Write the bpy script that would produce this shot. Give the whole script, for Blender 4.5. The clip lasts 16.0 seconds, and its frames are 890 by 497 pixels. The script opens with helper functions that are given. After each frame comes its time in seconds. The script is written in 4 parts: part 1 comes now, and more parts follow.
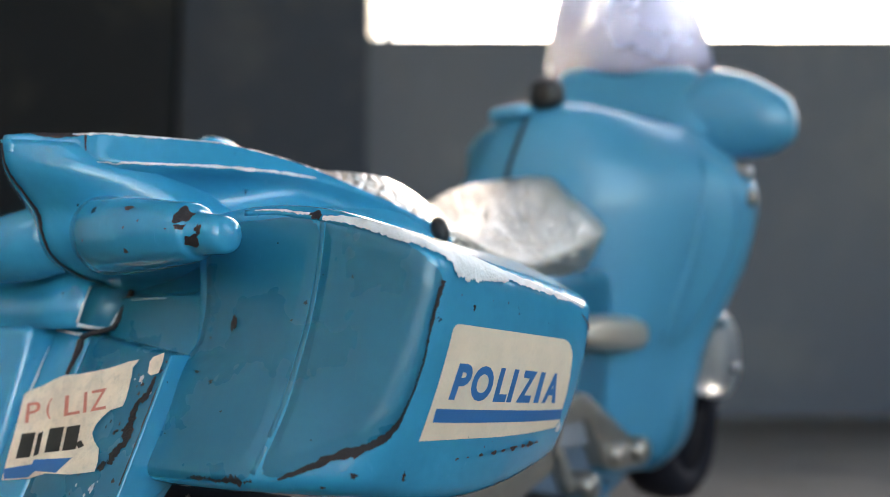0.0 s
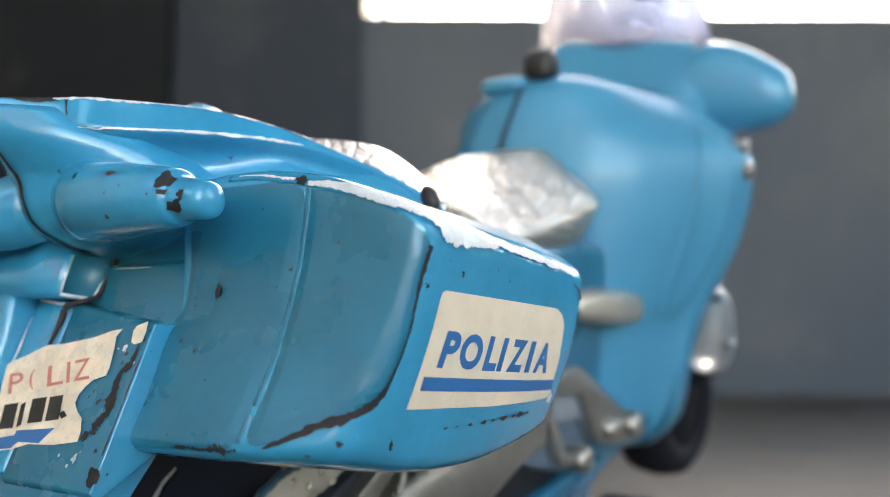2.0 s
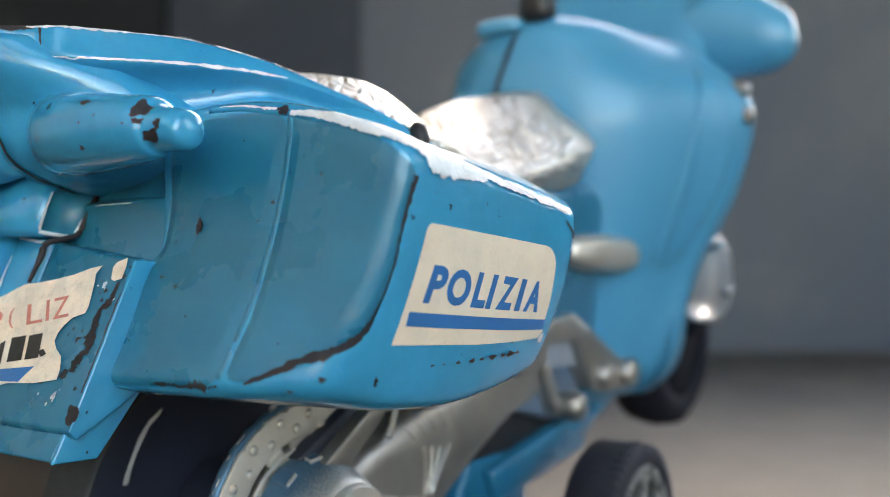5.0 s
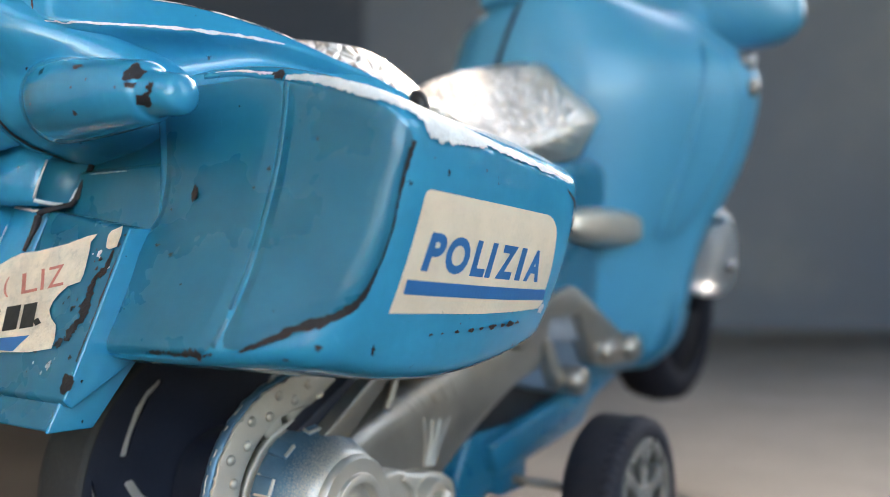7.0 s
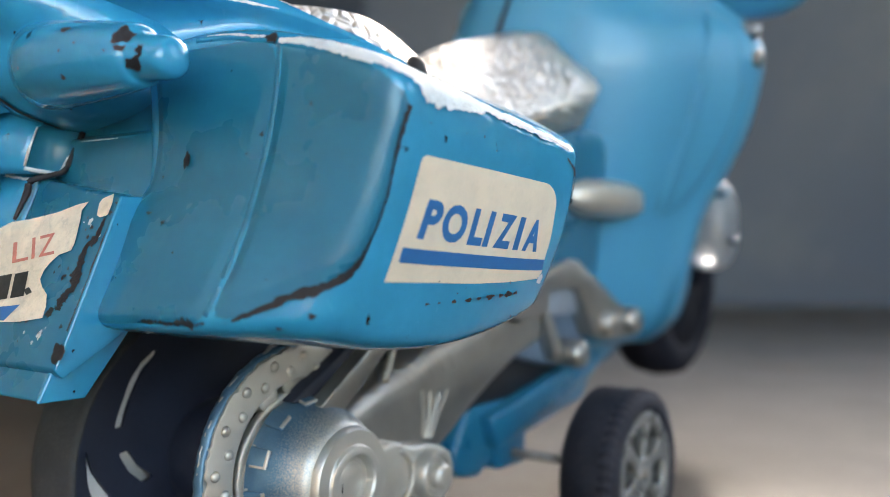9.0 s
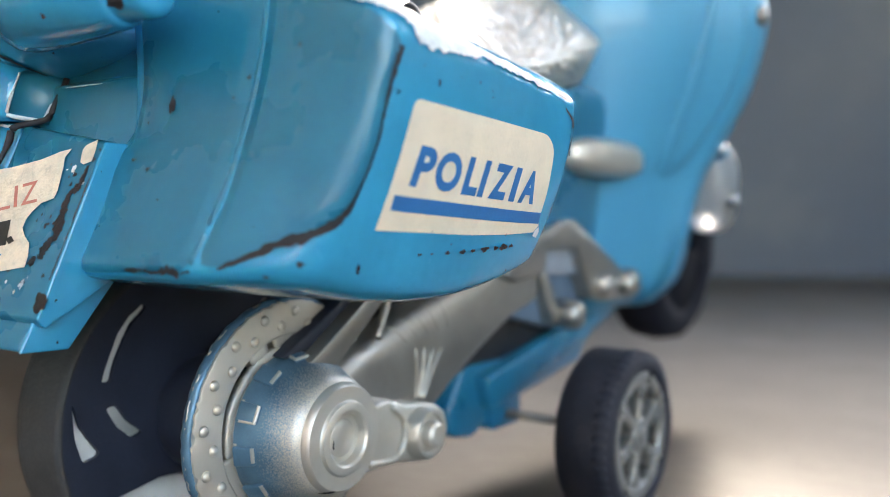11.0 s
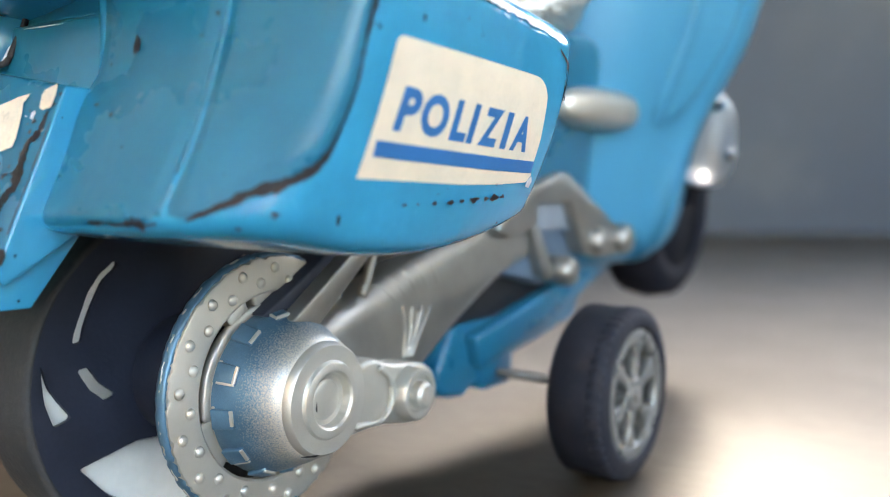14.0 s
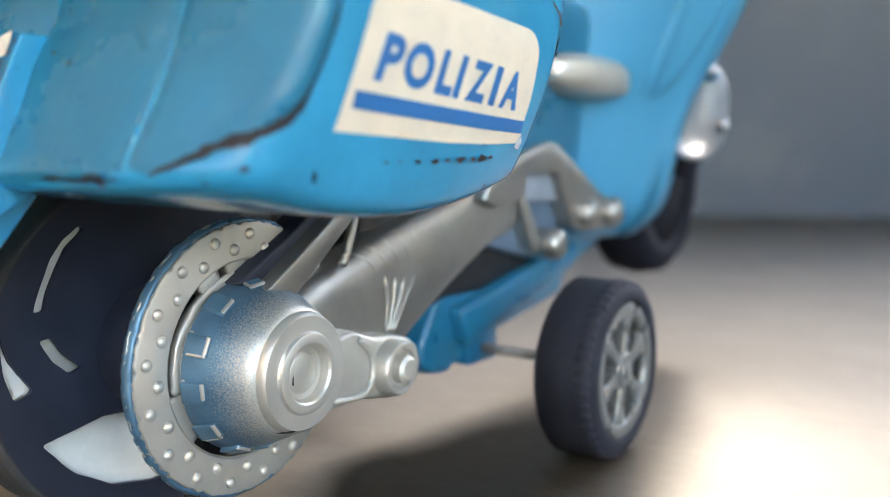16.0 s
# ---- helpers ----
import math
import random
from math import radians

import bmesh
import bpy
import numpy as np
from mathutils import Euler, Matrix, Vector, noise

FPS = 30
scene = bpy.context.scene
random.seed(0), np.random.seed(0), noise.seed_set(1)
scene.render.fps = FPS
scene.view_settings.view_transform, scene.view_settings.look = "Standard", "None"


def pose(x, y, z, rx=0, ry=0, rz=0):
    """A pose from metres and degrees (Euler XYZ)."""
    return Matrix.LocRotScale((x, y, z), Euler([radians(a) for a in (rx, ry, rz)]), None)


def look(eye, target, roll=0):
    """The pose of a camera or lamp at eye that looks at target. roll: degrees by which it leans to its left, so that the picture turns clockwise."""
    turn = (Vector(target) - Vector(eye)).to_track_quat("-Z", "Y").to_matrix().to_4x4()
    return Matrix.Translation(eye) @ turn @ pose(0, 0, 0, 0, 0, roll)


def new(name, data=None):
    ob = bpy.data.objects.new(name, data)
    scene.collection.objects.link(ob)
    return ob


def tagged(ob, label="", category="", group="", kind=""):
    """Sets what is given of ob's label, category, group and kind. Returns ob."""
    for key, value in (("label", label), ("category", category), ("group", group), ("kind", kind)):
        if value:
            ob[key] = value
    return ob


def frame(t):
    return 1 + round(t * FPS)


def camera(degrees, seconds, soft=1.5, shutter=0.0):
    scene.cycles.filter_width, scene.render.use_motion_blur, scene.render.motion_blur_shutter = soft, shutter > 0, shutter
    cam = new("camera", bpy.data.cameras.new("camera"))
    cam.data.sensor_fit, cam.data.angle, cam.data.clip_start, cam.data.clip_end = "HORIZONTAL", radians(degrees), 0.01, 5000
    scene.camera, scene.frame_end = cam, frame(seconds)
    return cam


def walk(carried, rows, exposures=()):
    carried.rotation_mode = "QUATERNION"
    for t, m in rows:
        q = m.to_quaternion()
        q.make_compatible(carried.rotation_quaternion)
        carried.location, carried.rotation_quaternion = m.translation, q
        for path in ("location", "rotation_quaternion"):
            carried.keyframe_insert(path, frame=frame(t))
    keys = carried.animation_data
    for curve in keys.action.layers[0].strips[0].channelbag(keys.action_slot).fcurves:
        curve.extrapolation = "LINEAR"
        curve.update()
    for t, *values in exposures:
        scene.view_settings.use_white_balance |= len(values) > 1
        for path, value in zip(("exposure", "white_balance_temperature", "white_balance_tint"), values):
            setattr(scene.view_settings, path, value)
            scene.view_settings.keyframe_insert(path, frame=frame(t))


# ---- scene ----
cam = camera(52.5, 16.0, soft=0.5)
# seconds, eye, then degrees: yaw to the left, pitch up, roll
ROWS = [
    (0, 0.16700, -0.15626, 0.09438, 34.980, 6.428, -0.020),
    (0.5, 0.16674, -0.15517, 0.09360, 34.878, 6.174, 0.046),
    (1, 0.16685, -0.15421, 0.09271, 34.856, 5.856, 0.008),
    (1.5, 0.16638, -0.15308, 0.09256, 34.814, 5.444, -0.015),
    (2, 0.16616, -0.15239, 0.09206, 34.791, 5.232, -0.026),
    (2.5, 0.16545, -0.15088, 0.09114, 34.695, 4.796, 0.135),
    (3, 0.16554, -0.15021, 0.09070, 34.716, 4.405, 0.167),
    (3.5, 0.16560, -0.14919, 0.09009, 34.788, 4.085, 0.171),
    (4, 0.16534, -0.14837, 0.08917, 34.775, 3.535, 0.124),
    (6.5, 0.16461, -0.14464, 0.08672, 35.002, 1.648, 0.105),
    (7, 0.16431, -0.14421, 0.08612, 35.053, 1.315, 0.143),
    (7.5, 0.16411, -0.14366, 0.08607, 35.054, 1.038, 0.174),
    (8, 0.16370, -0.14288, 0.08542, 35.058, 0.661, 0.233),
    (8.5, 0.16318, -0.14193, 0.08493, 35.109, 0.205, 0.199),
    (9, 0.16330, -0.14135, 0.08475, 35.149, -0.168, 0.236),
    (9.5, 0.16232, -0.14007, 0.08382, 35.148, -0.744, 0.213),
    (10, 0.16230, -0.13804, 0.08468, 35.028, -1.123, -0.017),
    (10.2, 0.16245, -0.13901, 0.08258, 35.334, -1.380, 0.549),
    (12.5, 0.15860, -0.13237, 0.08099, 34.732, -3.582, 0.289),
    (13, 0.15826, -0.13179, 0.08067, 34.732, -3.898, 0.344),
    (13.5, 0.15736, -0.13018, 0.07964, 34.678, -4.398, 0.407),
    (14, 0.15656, -0.12941, 0.07954, 34.372, -4.631, 0.428),
    (14.5, 0.15564, -0.12809, 0.07868, 34.158, -4.877, 0.466),
    (15, 0.15512, -0.12707, 0.07818, 34.022, -5.103, 0.517),
    (15.5, 0.15331, -0.12460, 0.07707, 33.593, -5.333, 0.682),
    (16, 0.15164, -0.12219, 0.07586, 33.346, -5.773, 0.828),
]
walk(cam, [(t, pose(x, y, z, 90 + pitch, 0, yaw) @ pose(0, 0, 0, 0, 0, roll)) for t, x, y, z, yaw, pitch, roll in ROWS],
     exposures=[(0, 3.25, 7900, 10), (1.0, 3.6, 8050, 10), (2.0, 3.68, 8150, 10), (3.5, 3.6, 8100, 10), (7, 3.58, 7850, 10), (10, 3.65, 7700, 10), (12.5, 4.12, 7850, 10), (16, 4.15, 7750, 10)])

# ---- world, sun, exposure ----
AZ = radians(35.0)                       # the room is turned so against the toy
LA, DA = Vector((math.cos(AZ), math.sin(AZ), 0)), Vector((-math.sin(AZ), math.cos(AZ), 0))
ROOM0 = Vector((0.167, -0.156, 0))       # foot of the camera at the start


def room(l, d, z):
    """A place in the room: metres to the right of, ahead of and above the start."""
    return ROOM0 + LA * l + DA * d + Vector((0, 0, z))


SUN_EL, SUN_AZ = 23.6, radians(20.0)      # height, and turn to the left of the y axis
world = bpy.data.worlds.new("sky")
scene.world = world
world.use_nodes = True
wn, wl = world.node_tree.nodes, world.node_tree.links
sky = wn.new("ShaderNodeTexSky")
sky.sky_type, sky.sun_disc = "NISHITA", False
sky.sun_elevation, sky.sun_rotation = radians(SUN_EL), -SUN_AZ
wl.new(sky.outputs[0], wn["Background"].inputs[0])
wn["Background"].inputs[1].default_value = 0.15
sun = new("sun", bpy.data.lights.new("sun", "SUN"))
sun.data.energy, sun.data.angle, sun.data.color = 0.92, radians(12.0), (1.0, 0.95, 0.9)
sun.matrix_world = look((-2 * math.cos(radians(SUN_EL)) * math.sin(SUN_AZ), 2 * math.cos(radians(SUN_EL)) * math.cos(SUN_AZ), 2 * math.sin(radians(SUN_EL))), (0, 0, 0))

cam.data.dof.use_dof, cam.data.dof.focus_distance, cam.data.dof.aperture_fstop = True, 0.165, 10.0


# ---- materials ----
def material(name, base, rough=0.4, metal=0.0, vary=0.12, scale=60.0, fine=700.0, bump=0.15, chips=0.0, chip=(0.015, 0.013, 0.016), dirt=0.0, coat=0.0,
             wave=0.0, transmission=0.0):
    m = bpy.data.materials.new(name)
    m.use_nodes = True
    n, l = m.node_tree.nodes, m.node_tree.links
    b = n["Principled BSDF"]
    co = n.new("ShaderNodeTexCoord")

    def noise_node(s, detail=4.0, rough_=0.55):
        t = n.new("ShaderNodeTexNoise")
        t.inputs["Scale"].default_value, t.inputs["Detail"].default_value, t.inputs["Roughness"].default_value = s, detail, rough_
        l.new(co.outputs["Object"], t.inputs["Vector"])
        return t.outputs["Fac"]

    def ramp(src, a, b_, lo, hi):
        r = n.new("ShaderNodeMapRange")
        r.inputs["From Min"].default_value, r.inputs["From Max"].default_value = a, b_
        r.inputs["To Min"].default_value, r.inputs["To Max"].default_value = lo, hi
        l.new(src, r.inputs["Value"])
        return r.outputs["Result"]

    def mix(fac, a, b_):
        x = n.new("ShaderNodeMix")
        x.data_type = "RGBA"
        for k, v in ((0, fac), (6, a), (7, b_)):
            if isinstance(v, (tuple, list)):
                x.inputs[k].default_value = (*v, 1)
            elif isinstance(v, float):
                x.inputs[k].default_value = v
            else:
                l.new(v, x.inputs[k])
        return x.outputs[2]

    broad, grain = noise_node(scale), noise_node(fine, 3.0)
    light, dark = tuple(min(1, c * (1 + vary)) for c in base), tuple(c * (1 - vary) for c in base)
    col = mix(ramp(broad, 0.3, 0.7, 0, 1), dark, light)
    col = mix(ramp(grain, 0.35, 0.75, 0, vary), col, tuple(c * 0.6 for c in base))
    rgh = ramp(broad, 0.25, 0.75, rough * 0.8, min(1, rough * 1.25))
    if dirt:
        col = mix(ramp(noise_node(scale * 3, 8.0, 0.7), 0.5, 0.8, 0, dirt), col, (0.22, 0.2, 0.17))
    if chips:
        spot = ramp(noise_node(260, 5.0, 0.6), 0.70 - chips, 0.715 - chips, 0, 1)
        col = mix(spot, col, chip)
    if coat:
        streak = n.new("ShaderNodeMapping")
        streak.inputs["Scale"].default_value = (3.0, 1.0, 0.35)
        streak.inputs["Rotation"].default_value = (0.4, 0.3, 0.9)
        l.new(co.outputs["Object"], streak.inputs["Vector"])
        hair = n.new("ShaderNodeTexNoise")
        hair.inputs["Scale"].default_value, hair.inputs["Detail"].default_value = 420.0, 2.0
        l.new(streak.outputs["Vector"], hair.inputs["Vector"])
        worn = ramp(hair.outputs["Fac"], 0.68, 0.76, 0, 0.1)
        col = mix(worn, col, tuple(min(1, c * 1.3 + 0.12) for c in base))
    l.new(col, b.inputs["Base Color"])
    l.new(rgh, b.inputs["Roughness"])
    b.inputs["Metallic"].default_value = metal
    b.inputs["Coat Weight"].default_value = coat
    b.inputs["Coat Roughness"].default_value = 0.06
    b.inputs["Transmission Weight"].default_value = transmission
    bp = n.new("ShaderNodeBump")
    bp.inputs["Strength"].default_value, bp.inputs["Distance"].default_value = bump, 0.0004
    l.new(grain, bp.inputs["Height"])
    if wave:
        bw = n.new("ShaderNodeBump")
        bw.inputs["Strength"].default_value, bw.inputs["Distance"].default_value = wave, 0.0015
        l.new(noise_node(110.0, 2.0), bw.inputs["Height"])
        l.new(bw.outputs["Normal"], bp.inputs["Normal"])
    l.new(bp.outputs["Normal"], b.inputs["Normal"])
    return m


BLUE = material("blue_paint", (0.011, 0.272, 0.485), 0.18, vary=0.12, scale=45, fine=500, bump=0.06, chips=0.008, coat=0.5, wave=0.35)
# Faded teal blue; its dark tone also puts shade into rear-facing parts.
TEAL = material("faded_shaded_blue_paint", (0.004, 0.152, 0.262), 0.28, vary=0.12, scale=40, fine=500, bump=0.08, coat=0.15, wave=0.15)
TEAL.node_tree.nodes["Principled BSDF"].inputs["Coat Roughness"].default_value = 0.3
# Greyer copy of the blue, with the haze over the front in its colour.
BLUE_FAR = material("hazy_fairing_paint", (0.035, 0.245, 0.42), 0.42, vary=0.06, scale=30, fine=400, bump=0.05, coat=0.3)
# Darker copy of the blue; shade low on the toy is in the colour.
BLUE_SHADED = material("shaded_blue_paint", (0.005, 0.14, 0.26), 0.3, vary=0.12, scale=45, fine=500, bump=0.06, coat=0.2)
CHIP = material("bare_dark_plastic", (0.014, 0.012, 0.016), 0.6, vary=0.3, scale=300, fine=2000, bump=0.5)
WORN_GLINT = material("scuff_and_glint_paint", (0.62, 0.68, 0.72), 0.55, vary=0.2, scale=300, fine=1800, bump=0.6)
SILVER = material("silver_paint", (0.56, 0.52, 0.47), 0.36, metal=0.6, vary=0.10, scale=80, fine=4200, bump=0.16)
# Darker copy of the silver: shade under the pannier put into the colour.
SILVER_SHADED = material("shaded_silver_paint", (0.38, 0.36, 0.335), 0.35, metal=0.8, vary=0.12, scale=80, fine=2500, bump=0.12)
CHROME = material("chrome_plating", (0.3, 0.31, 0.33), 0.3, metal=1.0, vary=0.05, scale=80, fine=900, bump=0.05)
GREYBLUE = material("thin_silver_over_blue", (0.095, 0.205, 0.31), 0.34, metal=0.5, vary=0.3, scale=90, fine=4200, bump=0.16)
MATT = material("matt_black_rubber", (0.011, 0.011, 0.017), 0.9, vary=0.2, scale=120, fine=900, bump=0.2)
MATT.node_tree.nodes["Principled BSDF"].inputs["Specular IOR Level"].default_value = 0.15
SLATE = material("slate_blue_plastic", (0.11, 0.16, 0.225), 0.35, vary=0.2, scale=90, fine=900, bump=0.1)
SLATE_PALE = material("pale_slate_plastic", (0.25, 0.28, 0.33), 0.4, vary=0.15, scale=90, fine=900, bump=0.1)
SEAT = material("silver_seat_paint", (0.72, 0.66, 0.59), 0.33, metal=0.75, vary=0.1, scale=120, fine=900, bump=0.2)
BLACK = material("black_plastic", (0.012, 0.012, 0.015), 0.45, vary=0.25, scale=120, fine=900, bump=0.2)
TYRE = material("tyre_plastic", (0.021, 0.022, 0.032), 0.6, vary=0.3, scale=100, fine=900, bump=0.4, dirt=0.06)
TYRE.node_tree.nodes["Principled BSDF"].inputs["Specular IOR Level"].default_value = 0.2
RIM = material("grey_wheel_plastic", (0.22, 0.215, 0.21), 0.28, metal=0.5, vary=0.1, scale=150, fine=900, bump=0.15)
PAPER = material("sticker_paper", (0.78, 0.65, 0.52), 0.5, vary=0.06, scale=150, fine=1500, bump=0.2, dirt=0.12)
PAPER_OLD = material("torn_sticker_paper", (0.85, 0.72, 0.58), 0.7, vary=0.14, scale=160, fine=1500, bump=0.5, dirt=0.45, wave=0.7)
INK_BLUE = material("blue_ink", (0.016, 0.15, 0.40), 0.45, vary=0.08, scale=200, fine=1500, bump=0.1)
INK_RED = material("faded_red_ink", (0.62, 0.2, 0.15), 0.6, vary=0.2, scale=500, fine=1500, bump=0.1)
INK_BLACK = material("black_ink", (0.02, 0.02, 0.02), 0.5, vary=0.2, scale=500, fine=1500, bump=0.1)
SMOKE = material("smoked_clear_plastic", (0.10, 0.13, 0.24), 0.25, vary=0.05, scale=30, fine=300, bump=0.02, transmission=0.6)
CLEAR = material("clear_lamp_plastic", (0.30, 0.32, 0.35), 0.35, vary=0.05, scale=100, fine=600, bump=0.1, transmission=0.5)
STEEL = material("steel_rod", (0.2, 0.2, 0.2), 0.35, metal=0.9, vary=0.2, scale=200, fine=1500, bump=0.1)


def fade_to_silver(m, x0, x1):
    """The silver coat of the hub thins towards the wheel, in specks."""
    n, l = m.node_tree.nodes, m.node_tree.links
    b = n["Principled BSDF"]
    old = b.inputs["Base Color"].links[0].from_socket
    sep, speck, add, fac, mixer = n.new("ShaderNodeSeparateXYZ"), n.new("ShaderNodeTexNoise"), n.new("ShaderNodeMath"), n.new("ShaderNodeMapRange"), n.new("ShaderNodeMix")
    l.new(n["Texture Coordinate"].outputs["Object"], sep.inputs[0])
    l.new(n["Texture Coordinate"].outputs["Object"], speck.inputs["Vector"])
    speck.inputs["Scale"].default_value, speck.inputs["Detail"].default_value = 3200.0, 3.0
    add.operation = "MULTIPLY_ADD"
    add.inputs[1].default_value = 0.014
    l.new(speck.outputs["Fac"], add.inputs[0])
    l.new(sep.outputs["X"], add.inputs[2])
    fac.inputs["From Min"].default_value, fac.inputs["From Max"].default_value = x0 + 0.007, x1 + 0.007
    l.new(add.outputs[0], fac.inputs["Value"])
    mixer.data_type = "RGBA"
    l.new(fac.outputs["Result"], mixer.inputs[0])
    l.new(old, mixer.inputs[6])
    mixer.inputs[7].default_value = (0.54, 0.49, 0.43, 1)
    l.new(mixer.outputs[2], b.inputs["Base Color"])


fade_to_silver(GREYBLUE, 0.0325, 0.0395)


def room_material(name, base, rough, scale, fine, vary, bump, distance=0.004, spec=0.5):
    m = material(name, base, rough, vary=vary, scale=scale, fine=fine, bump=bump, dirt=0.2)
    m.node_tree.nodes["Bump"].inputs["Distance"].default_value = distance
    m.node_tree.nodes["Principled BSDF"].inputs["Specular IOR Level"].default_value = spec
    return m


FLOOR = room_material("worn_screed_floor", (0.046, 0.034, 0.022), 0.45, 9.0, 160.0, 0.3, 0.25, 0.001, 0.4)
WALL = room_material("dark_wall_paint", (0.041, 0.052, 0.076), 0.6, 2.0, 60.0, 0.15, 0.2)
# Wall tones step darker leftwards: the window's veiling glare put into the colour.
PANEL = room_material("wall_paint_low_glare", (0.011, 0.013, 0.017), 0.7, 2.0, 60.0, 0.15, 0.2, spec=0.1)
PANEL_MID = room_material("wall_paint_mid_glare", (0.029, 0.036, 0.051), 0.7, 2.0, 60.0, 0.15, 0.2, spec=0.15)
PLASTER = room_material("pale_plaster", (0.6, 0.55, 0.48), 0.8, 2.0, 60.0, 0.05, 0.2)
FRAME = room_material("grey_window_frame", (0.12, 0.13, 0.15), 0.4, 8.0, 100.0, 0.08, 0.1)
FRAME_PALE = room_material("pale_window_reveal", (0.75, 0.73, 0.68), 0.5, 8.0, 100.0, 0.05, 0.1)


# ---- mesh helpers (centimetres in the toy's own axes: x to its right, y ahead, z up) ----
CM = 0.01
from mathutils.bvhtree import BVHTree


def part(name, bm, mat, parent=None, label="", smooth=True, scale=CM):
    me = bpy.data.meshes.new(name)
    for v in bm.verts:
        v.co *= scale
    bmesh.ops.recalc_face_normals(bm, faces=bm.faces)
    for f in bm.faces:
        f.smooth = smooth
    bm.to_mesh(me)
    bm.free()
    me.materials.append(mat)
    ob = new(name, me)
    if parent is not None:
        ob.parent = parent
    if label:
        tagged(ob, label)
    return ob


def sharpen(bm, degrees=35):
    for e in bm.edges:
        if len(e.link_faces) == 2 and e.calc_face_angle(0) > radians(degrees):
            e.smooth = False
    return bm


def from_rings(rings, cap=True, closed=True):
    """Skin over rings of equal length."""
    bm = bmesh.new()
    vs = [[bm.verts.new(p) for p in ring] for ring in rings]
    n = len(rings[0])
    for a, b in zip(vs, vs[1:]):
        for i in range(n if closed else n - 1):
            bm.faces.new((a[i], a[(i + 1) % n], b[(i + 1) % n], b[i]))
    if cap:
        bm.faces.new(vs[0][::-1])
        bm.faces.new(vs[-1])
    return bm


def spline(points, steps=8):
    """Catmull-Rom through points."""
    p = [Vector(q) for q in points]
    p = [2 * p[0] - p[1], *p, 2 * p[-1] - p[-2]]
    out = []
    for i in range(1, len(p) - 2):
        for k in range(steps):
            t = k / steps
            a, b, c, d = p[i - 1: i + 3]
            out.append(0.5 * (2 * b + (c - a) * t + (2 * a - 5 * b + 4 * c - d) * t * t + (3 * b - a - 3 * c + d) * t ** 3))
    return out + [p[-2]]


def smooth_rings(rings, steps=5):
    """Rings in between, along splines through the rings' points."""
    tracks = [spline([r[i] for r in rings], steps) for i in range(len(rings[0]))]
    return [[t[k] for t in tracks] for k in range(len(tracks[0]))]


def tube(points, radius, seg=10, cap=True):
    pts = [Vector(p) for p in points]
    rings = []
    for i, p in enumerate(pts):
        t = (pts[min(i + 1, len(pts) - 1)] - pts[max(i - 1, 0)]).normalized()
        u = t.cross(Vector((0, 0, 1)) if abs(t.z) < 0.9 else Vector((1, 0, 0))).normalized()
        v = t.cross(u)
        r = radius[i] if isinstance(radius, (list, tuple)) else radius
        rings.append([p + (u * math.cos(a) + v * math.sin(a)) * r for a in (2 * math.pi * k / seg for k in range(seg))])
    return from_rings(rings, cap)


def lathe(profile, centre, seg=64, close=False):
    """Turns (x, radius) pairs about an axis along x through centre."""
    c = Vector(centre)
    rings = [[c + Vector((x, r * math.cos(a), r * math.sin(a))) for a in (2 * math.pi * k / seg for k in range(seg))] for x, r in profile]
    if close:
        rings.append(rings[0])
    bm = from_rings(rings, cap=not close and profile[0][1] > 1e-6)
    bmesh.ops.remove_doubles(bm, verts=bm.verts, dist=1e-5)
    return bm


def prism(outline, x0, x1, bevel=0.08, seg=2):
    """An outline in (y, z), extruded along x, with rounded edges."""
    bm = bmesh.new()
    a = bm.faces.new([bm.verts.new((x0, y, z)) for y, z in outline])
    r = bmesh.ops.extrude_face_region(bm, geom=[a])
    bmesh.ops.translate(bm, verts=[v for v in r["geom"] if isinstance(v, bmesh.types.BMVert)], vec=(x1 - x0, 0, 0))
    bmesh.ops.recalc_face_normals(bm, faces=bm.faces)
    if bevel:
        bmesh.ops.bevel(bm, geom=bm.edges[:] + bm.verts[:], offset=bevel, segments=seg, affect="EDGES", profile=0.5, clamp_overlap=True)
    return bm


def box(lo, hi, bevel=0.0, seg=2):
    bm = bmesh.new()
    bmesh.ops.create_cube(bm, size=1)
    for v in bm.verts:
        v.co = Vector([lo[i] + (v.co[i] + 0.5) * (hi[i] - lo[i]) for i in range(3)])
    if bevel:
        bmesh.ops.bevel(bm, geom=bm.edges[:] + bm.verts[:], offset=bevel, segments=seg, affect="EDGES", profile=0.5)
    return bm


def rounded(shape, n=20, r=0.25):
    """A rounded box of -1..1 in three axes, each vertex carried to its place by shape(u, v, w)."""
    ticks = [-1 + 2 * (0.5 - 0.5 * math.cos(math.pi * k / n)) * 1.0 for k in range(n + 1)]
    bm = bmesh.new()
    seen = {}

    def vert(p):
        key = tuple(round(c, 6) for c in p)
        if key not in seen:
            q = Vector([max(-1 + r, min(1 - r, c)) for c in p])
            d = Vector(p) - q
            if d.length > 1e-9:
                d = d.normalized() * r
            seen[key] = bm.verts.new(shape(*(q + d)))
        return seen[key]

    for axis in range(3):
        for side in (-1, 1):
            for i in range(n):
                for j in range(n):
                    quad = []
                    for a, b in ((i, j), (i + 1, j), (i + 1, j + 1), (i, j + 1)):
                        p = [0, 0, 0]
                        p[axis], p[(axis + 1) % 3], p[(axis + 2) % 3] = side, ticks[a], ticks[b]
                        quad.append(vert(p))
                    bm.faces.new(quad if side > 0 else quad[::-1])
    return bm


